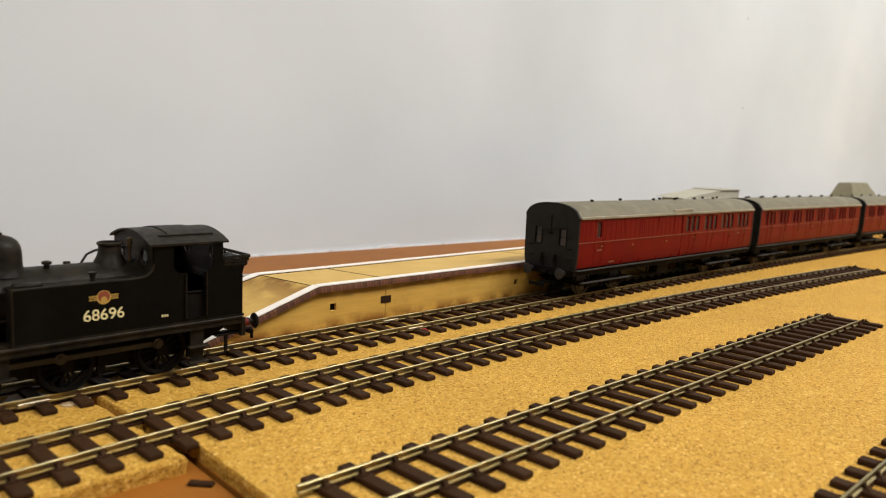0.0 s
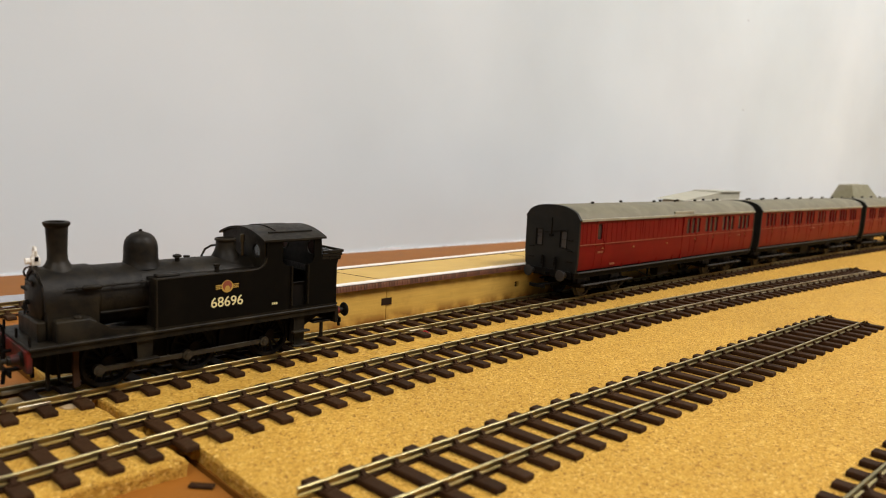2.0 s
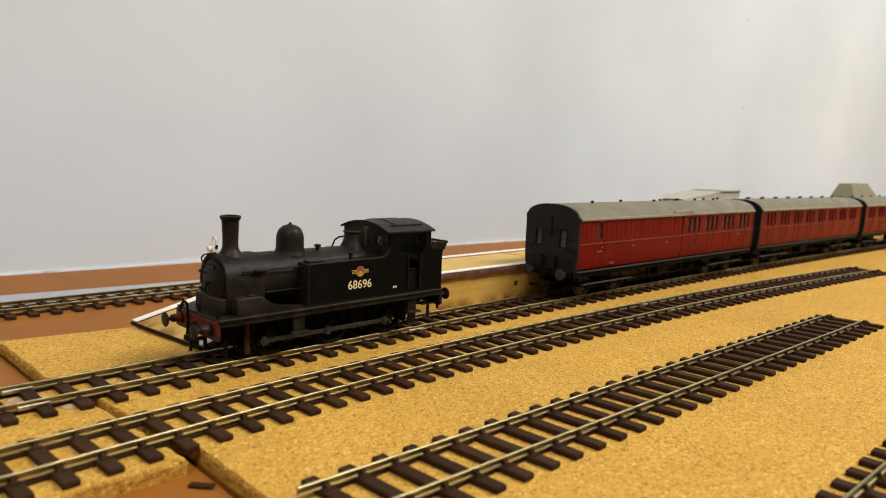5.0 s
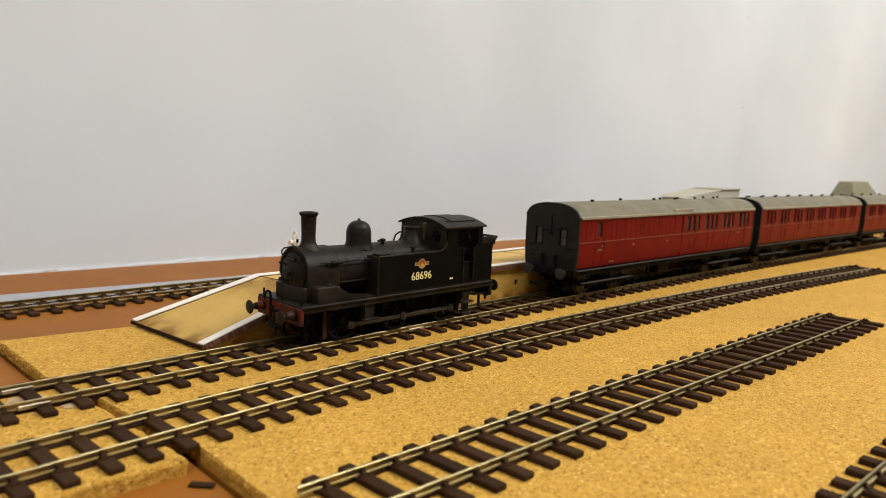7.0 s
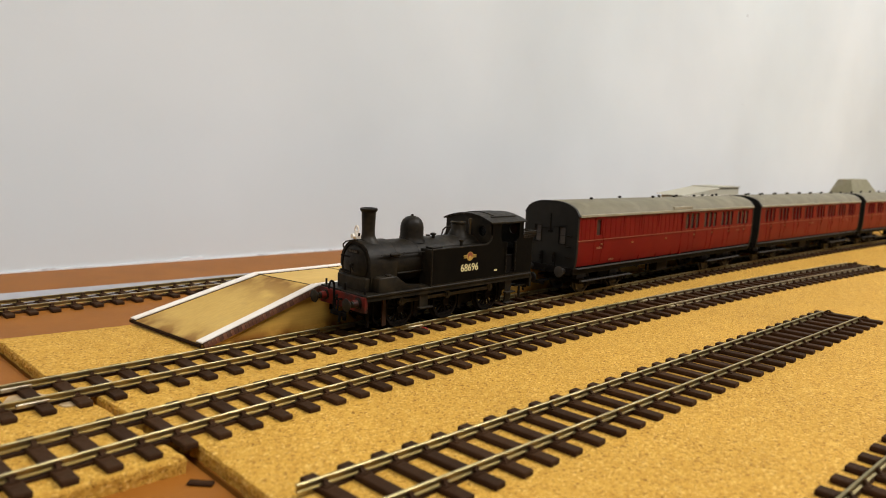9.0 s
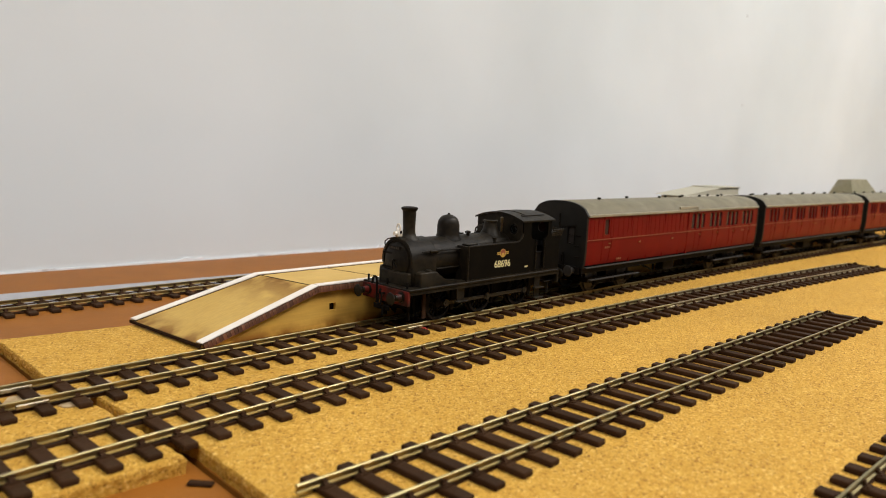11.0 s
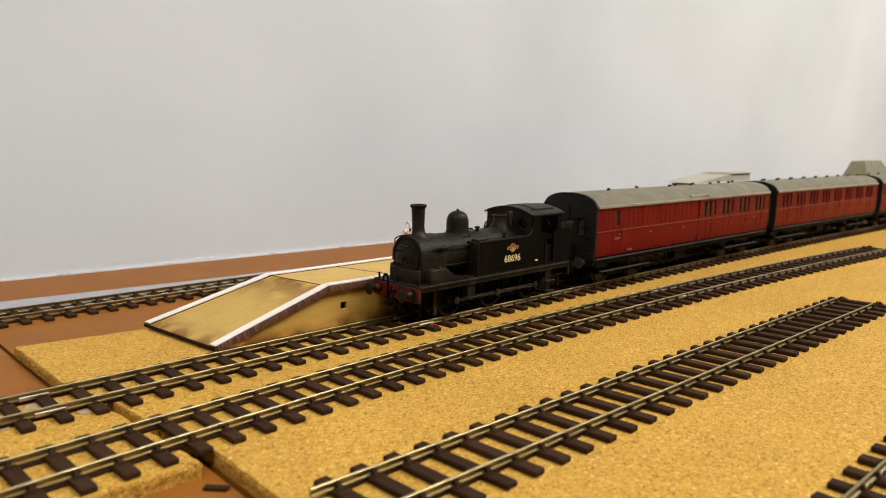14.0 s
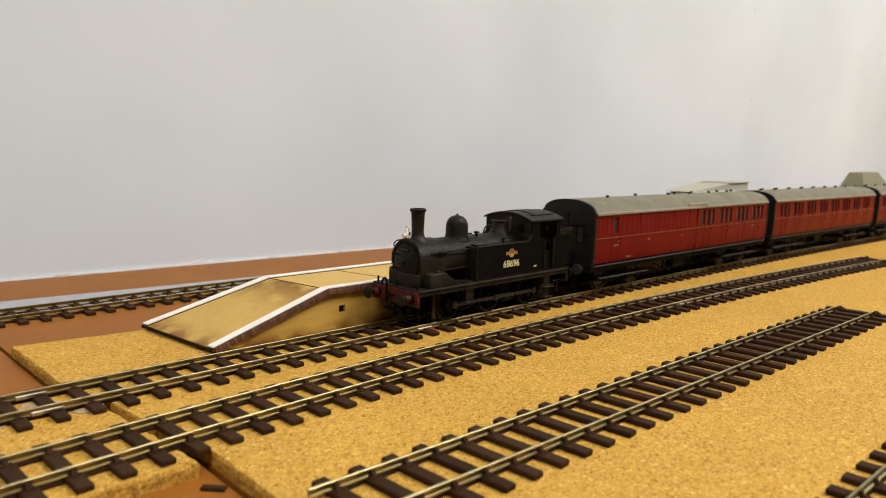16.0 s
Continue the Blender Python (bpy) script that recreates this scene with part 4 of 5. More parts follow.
            prism(bm, [(x - 0.6, 14), (x + 0.6, 14), (x + 1.3, 7), (x + 0.2, 3.0), (x - 1.6, 4.0), (x - 1.3, 8)], s * 8.4 - 0.7, s * 8.4 + 0.7, "xz")
            part("brake_hanger", bm, FRAMEBLACK, eng)
        bm = bmesh.new()
        bent_rod(bm, [(-3.5, s * 8.4, 13), (-3.0, s * 8.4, 5), (0.5, s * 8.4, 1.6)], 0.5)
        box(bm, -6.5, -5.6, s * 8.0 - 0.8, s * 8.0 + 0.8, 1.8, 13)
        part("guard_iron", bm, FRAMEBLACK, eng)
        bm = bmesh.new()
        prism(bm, [(0.6, 14.5), (2.2, 14.5), (2.0, 8), (2.4, 2.2), (0.4, 2.0), (0.2, 8)], s * 10.2 - 0.5, s * 10.2 + 0.5, "xz")
        part("sand_pipe", bm, RUST, eng, "rust-brown sand pipe before the front wheel")
        bm = bmesh.new()
        box(bm, 86.5, 97.5, s * 12.2 - 1.4, s * 12.2 + 1.4, 10.6, 11.4, 0.2)
        rod(bm, (90.8, s * 12.6, 11), (90.8, s * 12.6, 4.6), 0.7, 8)
        part("rear_bracket", bm, BLACK, eng)
        bm = bmesh.new()
        box(bm, 74.9, 81.3, s * 14.6 - 0.25, s * 14.6 + 0.25, 19.2, 27.6, 0.1)
        rod(bm, (75.0, s * 15.0, 28.0), (81.2, s * 15.0, 28.0), 0.35, 6)
        part("cab_door", bm, FRAMEBLACK, eng)
    # cab front and rear sheets with round spectacles
    def arch(z):
        return [(-15.2, z), (15.2, z), (15.2, 44.8), (11.5, 46.1), (6.0, 47.3), (0, 47.8), (-6.0, 47.3), (-11.5, 46.1), (-15.2, 44.8)]
    for x, z in ((64.0, 34.0), (88.0, 33.0)):
        bm = bmesh.new()
        plate(bm, arch(z), [ring_pts(-9.6, 40.2, 2.7), ring_pts(9.6, 40.2, 2.7)], x - 0.35, x + 0.35, "yz")
        sheet = part("spectacle_sheet", bm, BLACK, eng)
        for y in (-9.6, 9.6):
            bm = bmesh.new()
            lathe(bm, [(2.75, x - 0.1), (2.75, x + 0.1)], (0, y, 40.2), "x", 20)
            g = part("spectacle_glass", bm, GLASS if x < 70 else GLAZE, sheet)
            g.visible_shadow = False
            bm = bmesh.new()
            pr = [(2.6, x - 0.55), (3.15, x - 0.55), (3.15, x + 0.55), (2.6, x + 0.55)]
            n = 24
            rings = [[bm.verts.new((h, y + r * math.cos(2 * math.pi * k / n), 40.2 + r * math.sin(2 * math.pi * k / n))) for k in range(n)] for r, h in pr]
            for i in range(4):
                a, b = rings[i], rings[(i + 1) % 4]
                for k in range(n):
                    bm.faces.new((a[k], a[(k + 1) % n], b[(k + 1) % n], b[k]))
            part("spectacle_rim", bm, BLACK, sheet)
    bm = bmesh.new()
    up = [(16.6 * k / 12, 48.5 - 3.6 * abs(k / 12) ** 2.0) for k in range(-12, 13)]
    dn = [(y, z - 0.7) for y, z in reversed(up)]
    prism(bm, up + dn, 62.6, 89.8, "yz")
    roof = part("cab_roof", bm, BLACK, eng, smooth=True)
    # sliding ventilator: a second, slightly raised skin with a rib on either side
    bm = bmesh.new()
    up = [(11.0 * k / 8, 48.85 - 3.6 * abs(11.0 * k / 8 / 16.6) ** 2.0) for k in range(-8, 9)]
    prism(bm, up + [(y, z - 0.5) for y, z in reversed(up)], 71.0, 82.0, "yz")
    part("roof_hatch", bm, BLACK, roof, smooth=True)
    for y in (-11.3, 11.3):
        bm = bmesh.new()
        z = 48.7 - 3.6 * (y / 16.6) ** 2
        rod(bm, (67.5, y, z), (86.5, y, z), 0.35, 6)
        part("roof_rib", bm, BLACK, roof, smooth=True)
    # bunker rear, coal and coal rails
    bm = bmesh.new()
    prism(bm, [(95.0, 17.3), (95.8, 17.3), (95.8, 33.5), (97.0, 36.4), (96.2, 36.4), (95.0, 33.5)], -15.3, 15.3, "xz")
    part("bunker_back", bm, BLACK, eng)
    bm = bmesh.new()
    for k, z in enumerate((36.5, 37.75, 39.0)):
        o = 0.35 * k
        for s in (-1, 1):
            box(bm, 88.3, 97.4 + o, s * (15.7 + o) - 0.3, s * (15.7 + o) + 0.3, z - 0.55, z + 0.55, 0.15)
        box(bm, 96.9 + o, 97.5 + o, -15.7 - o, 15.7 + o, z - 0.55, z + 0.55, 0.15)
    for p in ((92, -15.9), (96.9, -15.6), (96.9, 15.6), (92, 15.9), (97.2, 0)):
        rod(bm, (p[0], p[1], 35.5), (p[0], p[1], 39.0), 0.35)
    part("coal_rails", bm, BLACK, eng)
    bm = bmesh.new()
    rnd = random.Random(2)
    for k in range(60):
        x, y, r = rnd.uniform(89.5, 95.0), rnd.uniform(-14, 14), rnd.uniform(0.8, 1.6)
        made = bmesh.ops.create_icosphere(bm, subdivisions=1, radius=r, matrix=Matrix.Translation((x, y, 36.6 + rnd.uniform(0, 1.6))))
        for v in made["verts"]:
            v.co += Vector((rnd.uniform(-.3, .3), rnd.uniform(-.3, .3), rnd.uniform(-.3, .3)))
    box(bm, 88.4, 95, -15, 15, 30, 36.4)
    part("coal", bm, COAL, eng, "heap of coal in the bunker")
    # cab floor and backhead
    bm = bmesh.new()
    box(bm, 64.4, 88, -15, 15, 17.3, 19.0)
    box(bm, 64.4, 67.5, -8, 8, 19, 38, 1.0)
    part("backhead", bm, BLACK, eng)
    # lamp before the chimney
    bm = bmesh.new()
    box(bm, -7.6, -4.9, -1.4, 1.4, 39.2, 41.7, 0.45, 2)
    lathe(bm, [(1.25, 41.6), (1.05, 42.2), (0.75, 42.8)], (-6.3, 0, 0), "z", 14)
    bent_rod(bm, [(-6.3, -0.8, 41.8), (-6.3, -1.2, 43.6), (-6.3, -0.5, 44.8), (-6.3, 0.5, 44.8), (-6.3, 1.2, 43.6), (-6.3, 0.8, 41.8)], 0.42)
    lathe(bm, [(1.0, -8.9), (1.0, -7.4)], (0, 0, 40.6), "x", 14)
    lamp = part("head_lamp", bm, BONE, eng, "white painted head lamp", smooth=True)
    bm = bmesh.new()
    box(bm, -6.6, -5.8, -0.6, 0.6, 37.6, 39.3)
    box(bm, -6.7, -5.7, -1.75, -1.35, 40.6, 42.0, 0.1)
    part("lamp_bracket", bm, FRAMEBLACK, lamp, "black lamp iron")
    bm = bmesh.new()
    bent_rod(bm, [(-6.8, -8.6, 34.6), (-7.4, -8.0, 36.2), (-7.4, -6.0, 37.6), (-7.4, 0, 39.0), (-7.4, 6.0, 37.6), (-7.4, 8.0, 36.2), (-6.8, 8.6, 34.6)], 0.3)
    part("smokebox_handrail", bm, BLACK, eng)
    # crest, number and the small code on each tank
    for s in (-1, 1):
        rz = 0 if s < 0 else 180
        def face(x, z, lift=0.0):
            return pose(x * MM, s * (HW + 0.42 + lift) * MM, z * MM, 90, 0, rz)
        lettering("number", "68696", 0.0049, CREAMNUM, eng, face(48.6, 22.8), "cream painted running number")
        bm = bmesh.new()
        lathe(bm, [(2.15, 0), (2.15, 0.06)], (0, 0, 0), "z", 24)
        crest = part("crest", bm, GOLD, eng, "round gold and red crest", at=face(48.6, 29.7))
        bm = bmesh.new()
        lathe(bm, [(1.75, 0.05), (1.75, 0.1)], (0, 0.25, 0), "z", 20)
        part("crest_field", bm, CRESTRED, crest)
        bm = bmesh.new()
        lathe(bm, [(0.95, 0.1), (0.95, 0.14)], (0, -0.7, 0), "z", 16)
        part("crest_wheel", bm, GOLD, crest)
        bm = bmesh.new()
        for q in (-1, 1):
            for dy in (-0.55, 0.55):
                box(bm, min(q * 2.1, q * 4.3), max(q * 2.1, q * 4.3), dy - 0.16, dy + 0.16, 0, 0.05)
            box(bm, min(q * 2.1, q * 4.3), max(q * 2.1, q * 4.3), -0.12, 0.12, 0, 0.05)
        part("crest_bars", bm, GOLD, crest)
        bm = bmesh.new()
        for k in range(3):
            box(bm, -1.1 + k * 0.8, -0.55 + k * 0.8, -0.4, 0.4, 0, 0.05)
        part("code_bars", bm, CREAMNUM, eng, "tiny cream code marks", at=face(67.5, 21.4))
    # wheels and coupling rods
    wheels = []
    bm = bmesh.new()
    rod(bm, (WHEEL_R * 0.2, 0, 0), (WHEEL_R - 1.0, 0, 0), 0.5, 5)
    spoke_mesh = mesh_of("spoke", bm, FRAMEBLACK, scale=MM)
    for x in AXLES:
        for s in (-1, 1):
            bm = rim_mesh(WHEEL_R, 2.4)
            if s > 0:
                bmesh.ops.rotate(bm, cent=(0, 0, 0), matrix=Matrix.Rotation(math.pi, 3, "Z"), verts=bm.verts)
            wheel = part("driving_wheel", bm, FRAMEBLACK, eng, "spoked black driving wheel", smooth=True, at=pose(x * MM, s * 8.5 * MM, WHEEL_R * MM))
            bm = bmesh.new()
            lathe(bm, [(2.0, -1.7), (2.0, 1.2)] if s < 0 else [(2.0, -1.2), (2.0, 1.7)], (0, 0, 0), "y", 14)
            part("hub", bm, FRAMEBLACK, wheel)
            for k in range(14):
                sp = new("spoke", spoke_mesh)
                sp.parent, sp.matrix_basis = wheel, pose(0, 0, 0, 0, k * 360 / 14, 0)
            # crank boss towards +x, balance weight opposite
            bm = bmesh.new()
            prism(bm, [(0, -1.6), (THROW, -1.0), (THROW + 0.9, 0), (THROW, 1.0), (0, 1.6)], s * 1.4, s * -0.1, "xz")
            part("crank", bm, FRAMEBLACK, wheel)
            bm = bmesh.new()
            prism(bm, [(-(WHEEL_R - 1.3) * math.cos(q), (WHEEL_R - 1.3) * math.sin(q)) for q in (-0.7, -0.35, 0, 0.35, 0.7)], s * 0.9, s * -0.5, "xz")
            part("balance_weight", bm, FRAMEBLACK, wheel)
            wheels.append((wheel, x, s * 8.5))
        bm = bmesh.new()
        rod(bm, (x, -8, WHEEL_R), (x, 8, WHEEL_R), 1.2, 10)
        part("axle", bm, FRAMEBLACK, eng)
    rods = []
    for s in (-1, 1):
        bm = bmesh.new()
        y = s * 11.0
        for x in AXLES:
            lathe(bm, [(1.75, y - 0.8), (1.75, y + 0.8)], (x, 0, 0), "y", 18)
            lathe(bm, [(0.8, y - s * 2.6), (0.8, y + s * 1.2)] if s > 0 else [(0.8, y - 1.2), (0.8, y + 2.6)], (x, 0, 0), "y", 12)
        for a, b in zip(AXLES, AXLES[1:]):
            box(bm, a + 1.2, b - 1.2, y - 0.45, y + 0.45, -0.85, 0.85, 0.15)
        r = part("coupling_rod", bm, RODS, eng, "dull steel coupling rod", smooth=True)
        rods.append(r)
    return eng, wheels, rods


# ---- coaches ----
CL = 227.5     # body length
CW = 18.2


def roof_arc(n=14, w=19.3, z0=45.6, rise=7.6, t=0.0):
    pts = []
    for k in range(n + 1):
        u = -1 + 2 * k / n
        y = w * u
        z = z0 + rise * (1 - abs(u) ** 2.6) ** 0.62 if abs(u) < 1 else z0
        pts.append((y, z - t))
    return pts


def coach(brake, label):
    """A coach with its near end at the origin; brake: half of it is the guard's van."""
    top = thing("passenger_coach", label, "railway coach", "coaches of the train")
    split = 117.5 if brake else 0.0
    # compartment doors and windows
    doors, lights = [], []
    if brake:
        doors += [(16.6, 24.2)]
        lights += [(18.2, 22.6, 34.4, 43.2)]
        start, pitch, count = 121.0, 26.2, 4
    else:
        start, pitch, count = 8.5, 26.5, 8
    for k in range(count):
        x = start + k * pitch
        lights += [(x + 0.6, x + 5.6, 33.4, 43.4), (x + 7.4, x + 12.4, 33.2, 43.6), (x + 14.2, x + 19.2, 33.4, 43.4)]
        doors.append((x + 6.4, x + 13.4))
    for s in (-1, 1):
        lo, hi = (-CW - 0.3, -CW + 0.3) if s < 0 else (CW - 0.3, CW + 0.3)
        bm = bmesh.new()
        plate(bm, [(0.6, 31.6), (CL - 0.6, 31.6), (CL - 0.6, 46.0), (0.6, 46.0)], [rounded(a, b, c, d, 0.7, 2) for a, b, c, d in lights], lo, hi, "xz")
        part("upper_side", bm, MAROON, top)
        bm = bmesh.new()
        prism(bm, [(s * (CW - 0.3), 31.6), (s * (CW + 0.3), 31.6), (s * (CW + 0.28), 25), (s * (CW - 0.1), 20.5), (s * (CW - 0.8), 17.4), (s * (CW - 1.4), 17.4), (s * (CW - 0.6), 21)], 0.6, CL - 0.6, "yz")
        part("lower_side", bm, MAROON, top, smooth=True)
        # glazing
        for a, b, c, d in lights:
            bm = bmesh.new()
            y = s * (CW - 0.5)
            box(bm, a - 0.4, b + 0.4, y - 0.12, y + 0.12, c - 0.4, d + 0.4)
            g = part("window_pane", bm, GLAZE if brake else DULLPANE, top)
            g.visible_shadow = False
        # waist and cornice mouldings
        bm = bmesh.new()
        for z, h in ((31.6, 0.42), (45.0, 0.4)):
            box(bm, 0.8, CL - 0.8, s * (CW + 0.35) - 0.25, s * (CW + 0.35) + 0.25, z - h, z + h, 0.1)
        part("waist_moulding", bm, MAROON, top)
        bm = bmesh.new()
        for z in (31.9,):
            box(bm, 0.9, CL - 0.9, s * (CW + 0.56) - 0.08, s * (CW + 0.56) + 0.08, z - 0.18, z + 0.18)
        part("lining", bm, BEADING, top, "fine gold lining")
        # doors: proud mouldings, handles, hinges
        for a, b in doors:
            bm = bmesh.new()
            for x in (a, b):
                box(bm, x - 0.28, x + 0.28, s * (CW + 0.2) - 0.26, s * (CW + 0.2) + 0.26, 31.6, 45.4)
                prism(bm, [(s * (CW + 0.1), 31.6), (s * (CW + 0.44), 31.6), (s * (CW + 0.42), 25), (s * (CW + 0.05), 20.5), (s * (CW - 0.65), 17.7), (s * (CW - 1.0), 17.7)], x - 0.28, x + 0.28, "yz")
            box(bm, a, b, s * (CW + 0.45) - 0.5, s * (CW + 0.45) + 0.5, 44.0, 45.2, 0.2)
            d = part("door", bm, MAROON, top)
            bm = bmesh.new()
            box(bm, b - 1.7, b - 0.5, s * (CW + 0.75) - 0.3, s * (CW + 0.75) + 0.3, 28.9, 29.6, 0.1)
            part("door_handle", bm, BRASS, d, "brass door handle")
            bm = bmesh.new()
            rod(bm, (b + 1.0, s * (CW + 0.55), 26.5), (b + 1.0, s * (CW + 0.55), 33.5), 0.17, 6)
            part("grab_rail", bm, MAROON, d)
        if brake:
            # matchboarded guard's van: upright ribs, double doors
            bm = bmesh.new()
            x = 27.0
            while x < 116:
                box(bm, x - 0.2, x + 0.2, s * (CW + 0.3) - 0.13, s * (CW + 0.3) + 0.13, 32.4, 44.6)
                x += 5.2
            for x in (3.5, 7.5, 11.5):
                box(bm, x - 0.2, x + 0.2, s * (CW + 0.3) - 0.13, s * (CW + 0.3) + 0.13, 32.4, 44.6)
            part("van_ribs", bm, MAROON, top)
            bm = bmesh.new()
            for x in (46, 66, 86, 106, 116.8):
                w, h = (0.7, 0.75) if x > 116 else (0.22, 0.35)
                box(bm, x - w, x + w, s * (CW + 0.35) - h, s * (CW + 0.35) + h, 17, 45.6)
            for v in bm.verts:
                if v.co.z < 18:
                    v.co.y -= s * 1.0
            part("van_door_frames", bm, MAROON, top)
            bm = bmesh.new()
            for x in (56, 96):
                box(bm, x - 0.9, x + 0.9, s * (CW + 0.7) - 0.3, s * (CW + 0.7) + 0.3, 28.0, 28.8, 0.1)
            part("van_door_handle", bm, BRASS, top, "brass handles of the van doors")
        # painted marks too small to read
        bm = bmesh.new()
        spots = ((19.0, 26.5), (32.0, 19.0), (200.0, 28.4)) if brake else ((105, 28.4), (190, 28.4))
        for x, z in spots:
            for k in range(4):
                box(bm, x + k * 1.3, x + k * 1.3 + 0.9, s * (CW + 0.32) - 0.14, s * (CW + 0.32) + 0.14, z, z + 1.1)
        part("number_bars", bm, BEADING, top, "small gold painted marks")
        # solebar, footboard, trussing
        bm = bmesh.new()
        box(bm, 0, CL, s * 16.2 - 0.7, s * 16.2 + 0.7, 12.8, 16.2, 0.2)
        part("solebar", bm, FRAMEBLACK, top)
        bm = bmesh.new()
        box(bm, 2, CL - 2, s * 17.6 - 0.9, s * 17.6 + 0.9, 15.8, 16.4, 0.1)
        part("footboard", bm, FRAMEGREY, top, "long grey footboard with edge light painted in")
        bm = bmesh.new()
        bent_rod(bm, [(70, s * 11, 13), (88, s * 11, 6.5), (139, s * 11, 6.5), (157, s * 11, 13)], 0.6, 6)
        for x in (88, 139):
            rod(bm, (x, s * 11, 13), (x, s * 11, 6.3), 0.7, 6)
        part("truss", bm, FRAMEBLACK, top)
        bm = bmesh.new()
        box(bm, 96, 110, min(s * 8, s * 14), max(s * 8, s * 14), 6.5, 13, 0.4)
        part("battery_box", bm, FRAMEBLACK, top)
    # ends
    for x, d in ((0.0, -1), (CL, 1)):
        bm = bmesh.new()
        arc = [(y, z + 0.12) for y, z in roof_arc()]
        outer = [(-CW + 0.7, 16.0), (CW - 0.7, 16.0), (CW + 0.1, 20), (CW + 0.5, 26), (CW + 0.5, 45.0)] + list(reversed(arc)) + [(-CW - 0.5, 45.0), (-CW - 0.5, 26), (-CW - 0.1, 20)]
        wins = [rounded(y - 2.2, y + 2.2, 29.6, 38.6, 0.5, 2) for y in (-8.6, 8.6)] if x == 0 and brake else []
        plate(bm, outer, wins, min(x + d * 0.5, x - d * 1.2), max(x + d * 0.5, x - d * 1.2), "yz")
        end = part("coach_end", bm, ENDBLACK, top, "black coach end")
        if wins:
            for y in (-8.6, 8.6):
                bm = bmesh.new()
                box(bm, 0.2, 0.4, y - 2.4, y + 2.4, 29.4, 38.8)
                g = part("end_window_pane", bm, MILKY, end)
                g.visible_shadow = False
                bm = bmesh.new()
                for a, b, c, e in ((-2.6, -2.2, 29.2, 39.0), (2.2, 2.6, 29.2, 39.0), (-2.2, 2.2, 29.2, 29.6), (-2.2, 2.2, 38.6, 39.0), (-2.2, 2.2, 34.2, 34.5)):
                    box(bm, -0.8, -0.3, y + a, y + b, c, e)
                part("end_window_frame", bm, FRAMEBLACK, end)
        bm = bmesh.new()
        box(bm, min(x, x + d * 1.4), max(x, x + d * 1.4), -15.5, 15.5, 12.4, 16.6, 0.3)
        part("headstock", bm, FRAMEBLACK, top)
        for y in (-11.4, 11.4):
            bm = bmesh.new()
            pr = [(1.7, 1.0), (1.5, 3.4), (0.8, 3.6), (0.8, 5.0), (2.9, 5.2), (3.2, 5.6), (3.0, 5.9), (1.2, 6.1)]
            lathe(bm, [(r, x + d * h) for r, h in pr], (0, y, 14.4), "x", 20)
            part("buffer", bm, FRAMEGREY, top, "dark grey buffer", smooth=True)
        bm = bmesh.new()
        if brake and x == 0:
            for y in (-4.5, 4.5):
                bent_rod(bm, [(-0.8, y, 15), (-0.8, y, 22.5), (-1.6, y, 24.0), (-2.6, y, 22.5), (-2.8, y, 19)], 0.55, 6)
            for y, z in ((-13.5, 22), (-13.5, 28), (-13.8, 34), (13.5, 22), (13.5, 28)):
                box(bm, -1.4, 0, y - 1.6, y + 1.6, z, z + 0.5)
            bent_rod(bm, [(-0.6, 0, 36), (-0.6, 0, 46)], 0.4, 6)
            box(bm, -1.2, 0, -1.5, 1.5, 35.2, 36.6, 0.2)
            bent_rod(bm, [(-1.0, -12, 40), (-1.0, 12, 36)], 0.2, 6)
            box(bm, -4.5, 0, -0.6, 0.6, 13.2, 14.6)
        else:
            # black block added to fill the dark gap between the coaches
            box(bm, min(x, x + d * 6.2), max(x, x + d * 6.2), -7.5, 7.5, 15.5, 42.5, 0.6)
        part("end_fittings", bm, FRAMEBLACK, top, "pipes and steps" if brake and x == 0 else "black block filling the gap at the coach end")
        bm = bmesh.new()
        reach = 6.3 if not (brake and x == 0) else 10.8
        box(bm, min(x - d * 8, x + d * reach), max(x - d * 8, x + d * reach), -1.2, 1.2, 7.6, 8.4)
        box(bm, x + d * reach - 0.35, x + d * reach + 0.35, -5.5, 5.5, 6.8, 8.8, 0.2)
        box(bm, x - d * 8 - 1.2, x - d * 8 + 1.2, -1.2, 1.2, 8.0, 13.5)
        part("tension_lock_coupling", bm, FRAMEBLACK, top)
    # roof
    bm = bmesh.new()
    up = roof_arc()
    dn = [(y * 0.96, z - 0.9) for y, z in reversed(up)]
    n = len(up)
    prism(bm, up + dn, 1.15, CL - 1.15, "yz")
    roof = part("roof", bm, ROOFGREY, top, smooth=True)
    bm = bmesh.new()
    for s in (-1, 1):
        box(bm, 1.3, CL - 1.3, s * 19.05 - 0.4, s * 19.05 + 0.4, 45.0, 46.5, 0.15)
        if brake:
            box(bm, 104, 129, s * 18.2 - 0.6, s * 18.2 + 0.6, 46.8, 48.6, 0.2)
    part("rain_strip", bm, EAVESLIT, roof, "gutter along the eaves with a painted highlight")
    vents = (36, 73, 107, 122, 135, 146, 164, 185, 193, 208) if brake else tuple(10 + 13.2 * k for k in range(17))
    for k, x in enumerate(vents):
        bm = bmesh.new()
        lathe(bm, [(0.7, 52.6), (0.65, 53.5), (1.1, 53.6), (1.1, 54.3), (0.6, 54.6)], (x, 3.0 if k % 2 else -1.0, 0), "z", 12)
        part("roof_ventilator", bm, FRAMEBLACK, roof, smooth=True)
    # floor and compartments inside
    bm = bmesh.new()
    box(bm, 1.2, CL - 1.2, -15.8, 15.8, 14.6, 17.2)
    part("coach_floor", bm, FRAMEBLACK, top)
    bm = bmesh.new()
    for k in range(count + 1):
        x = start - 2.2 + k * pitch
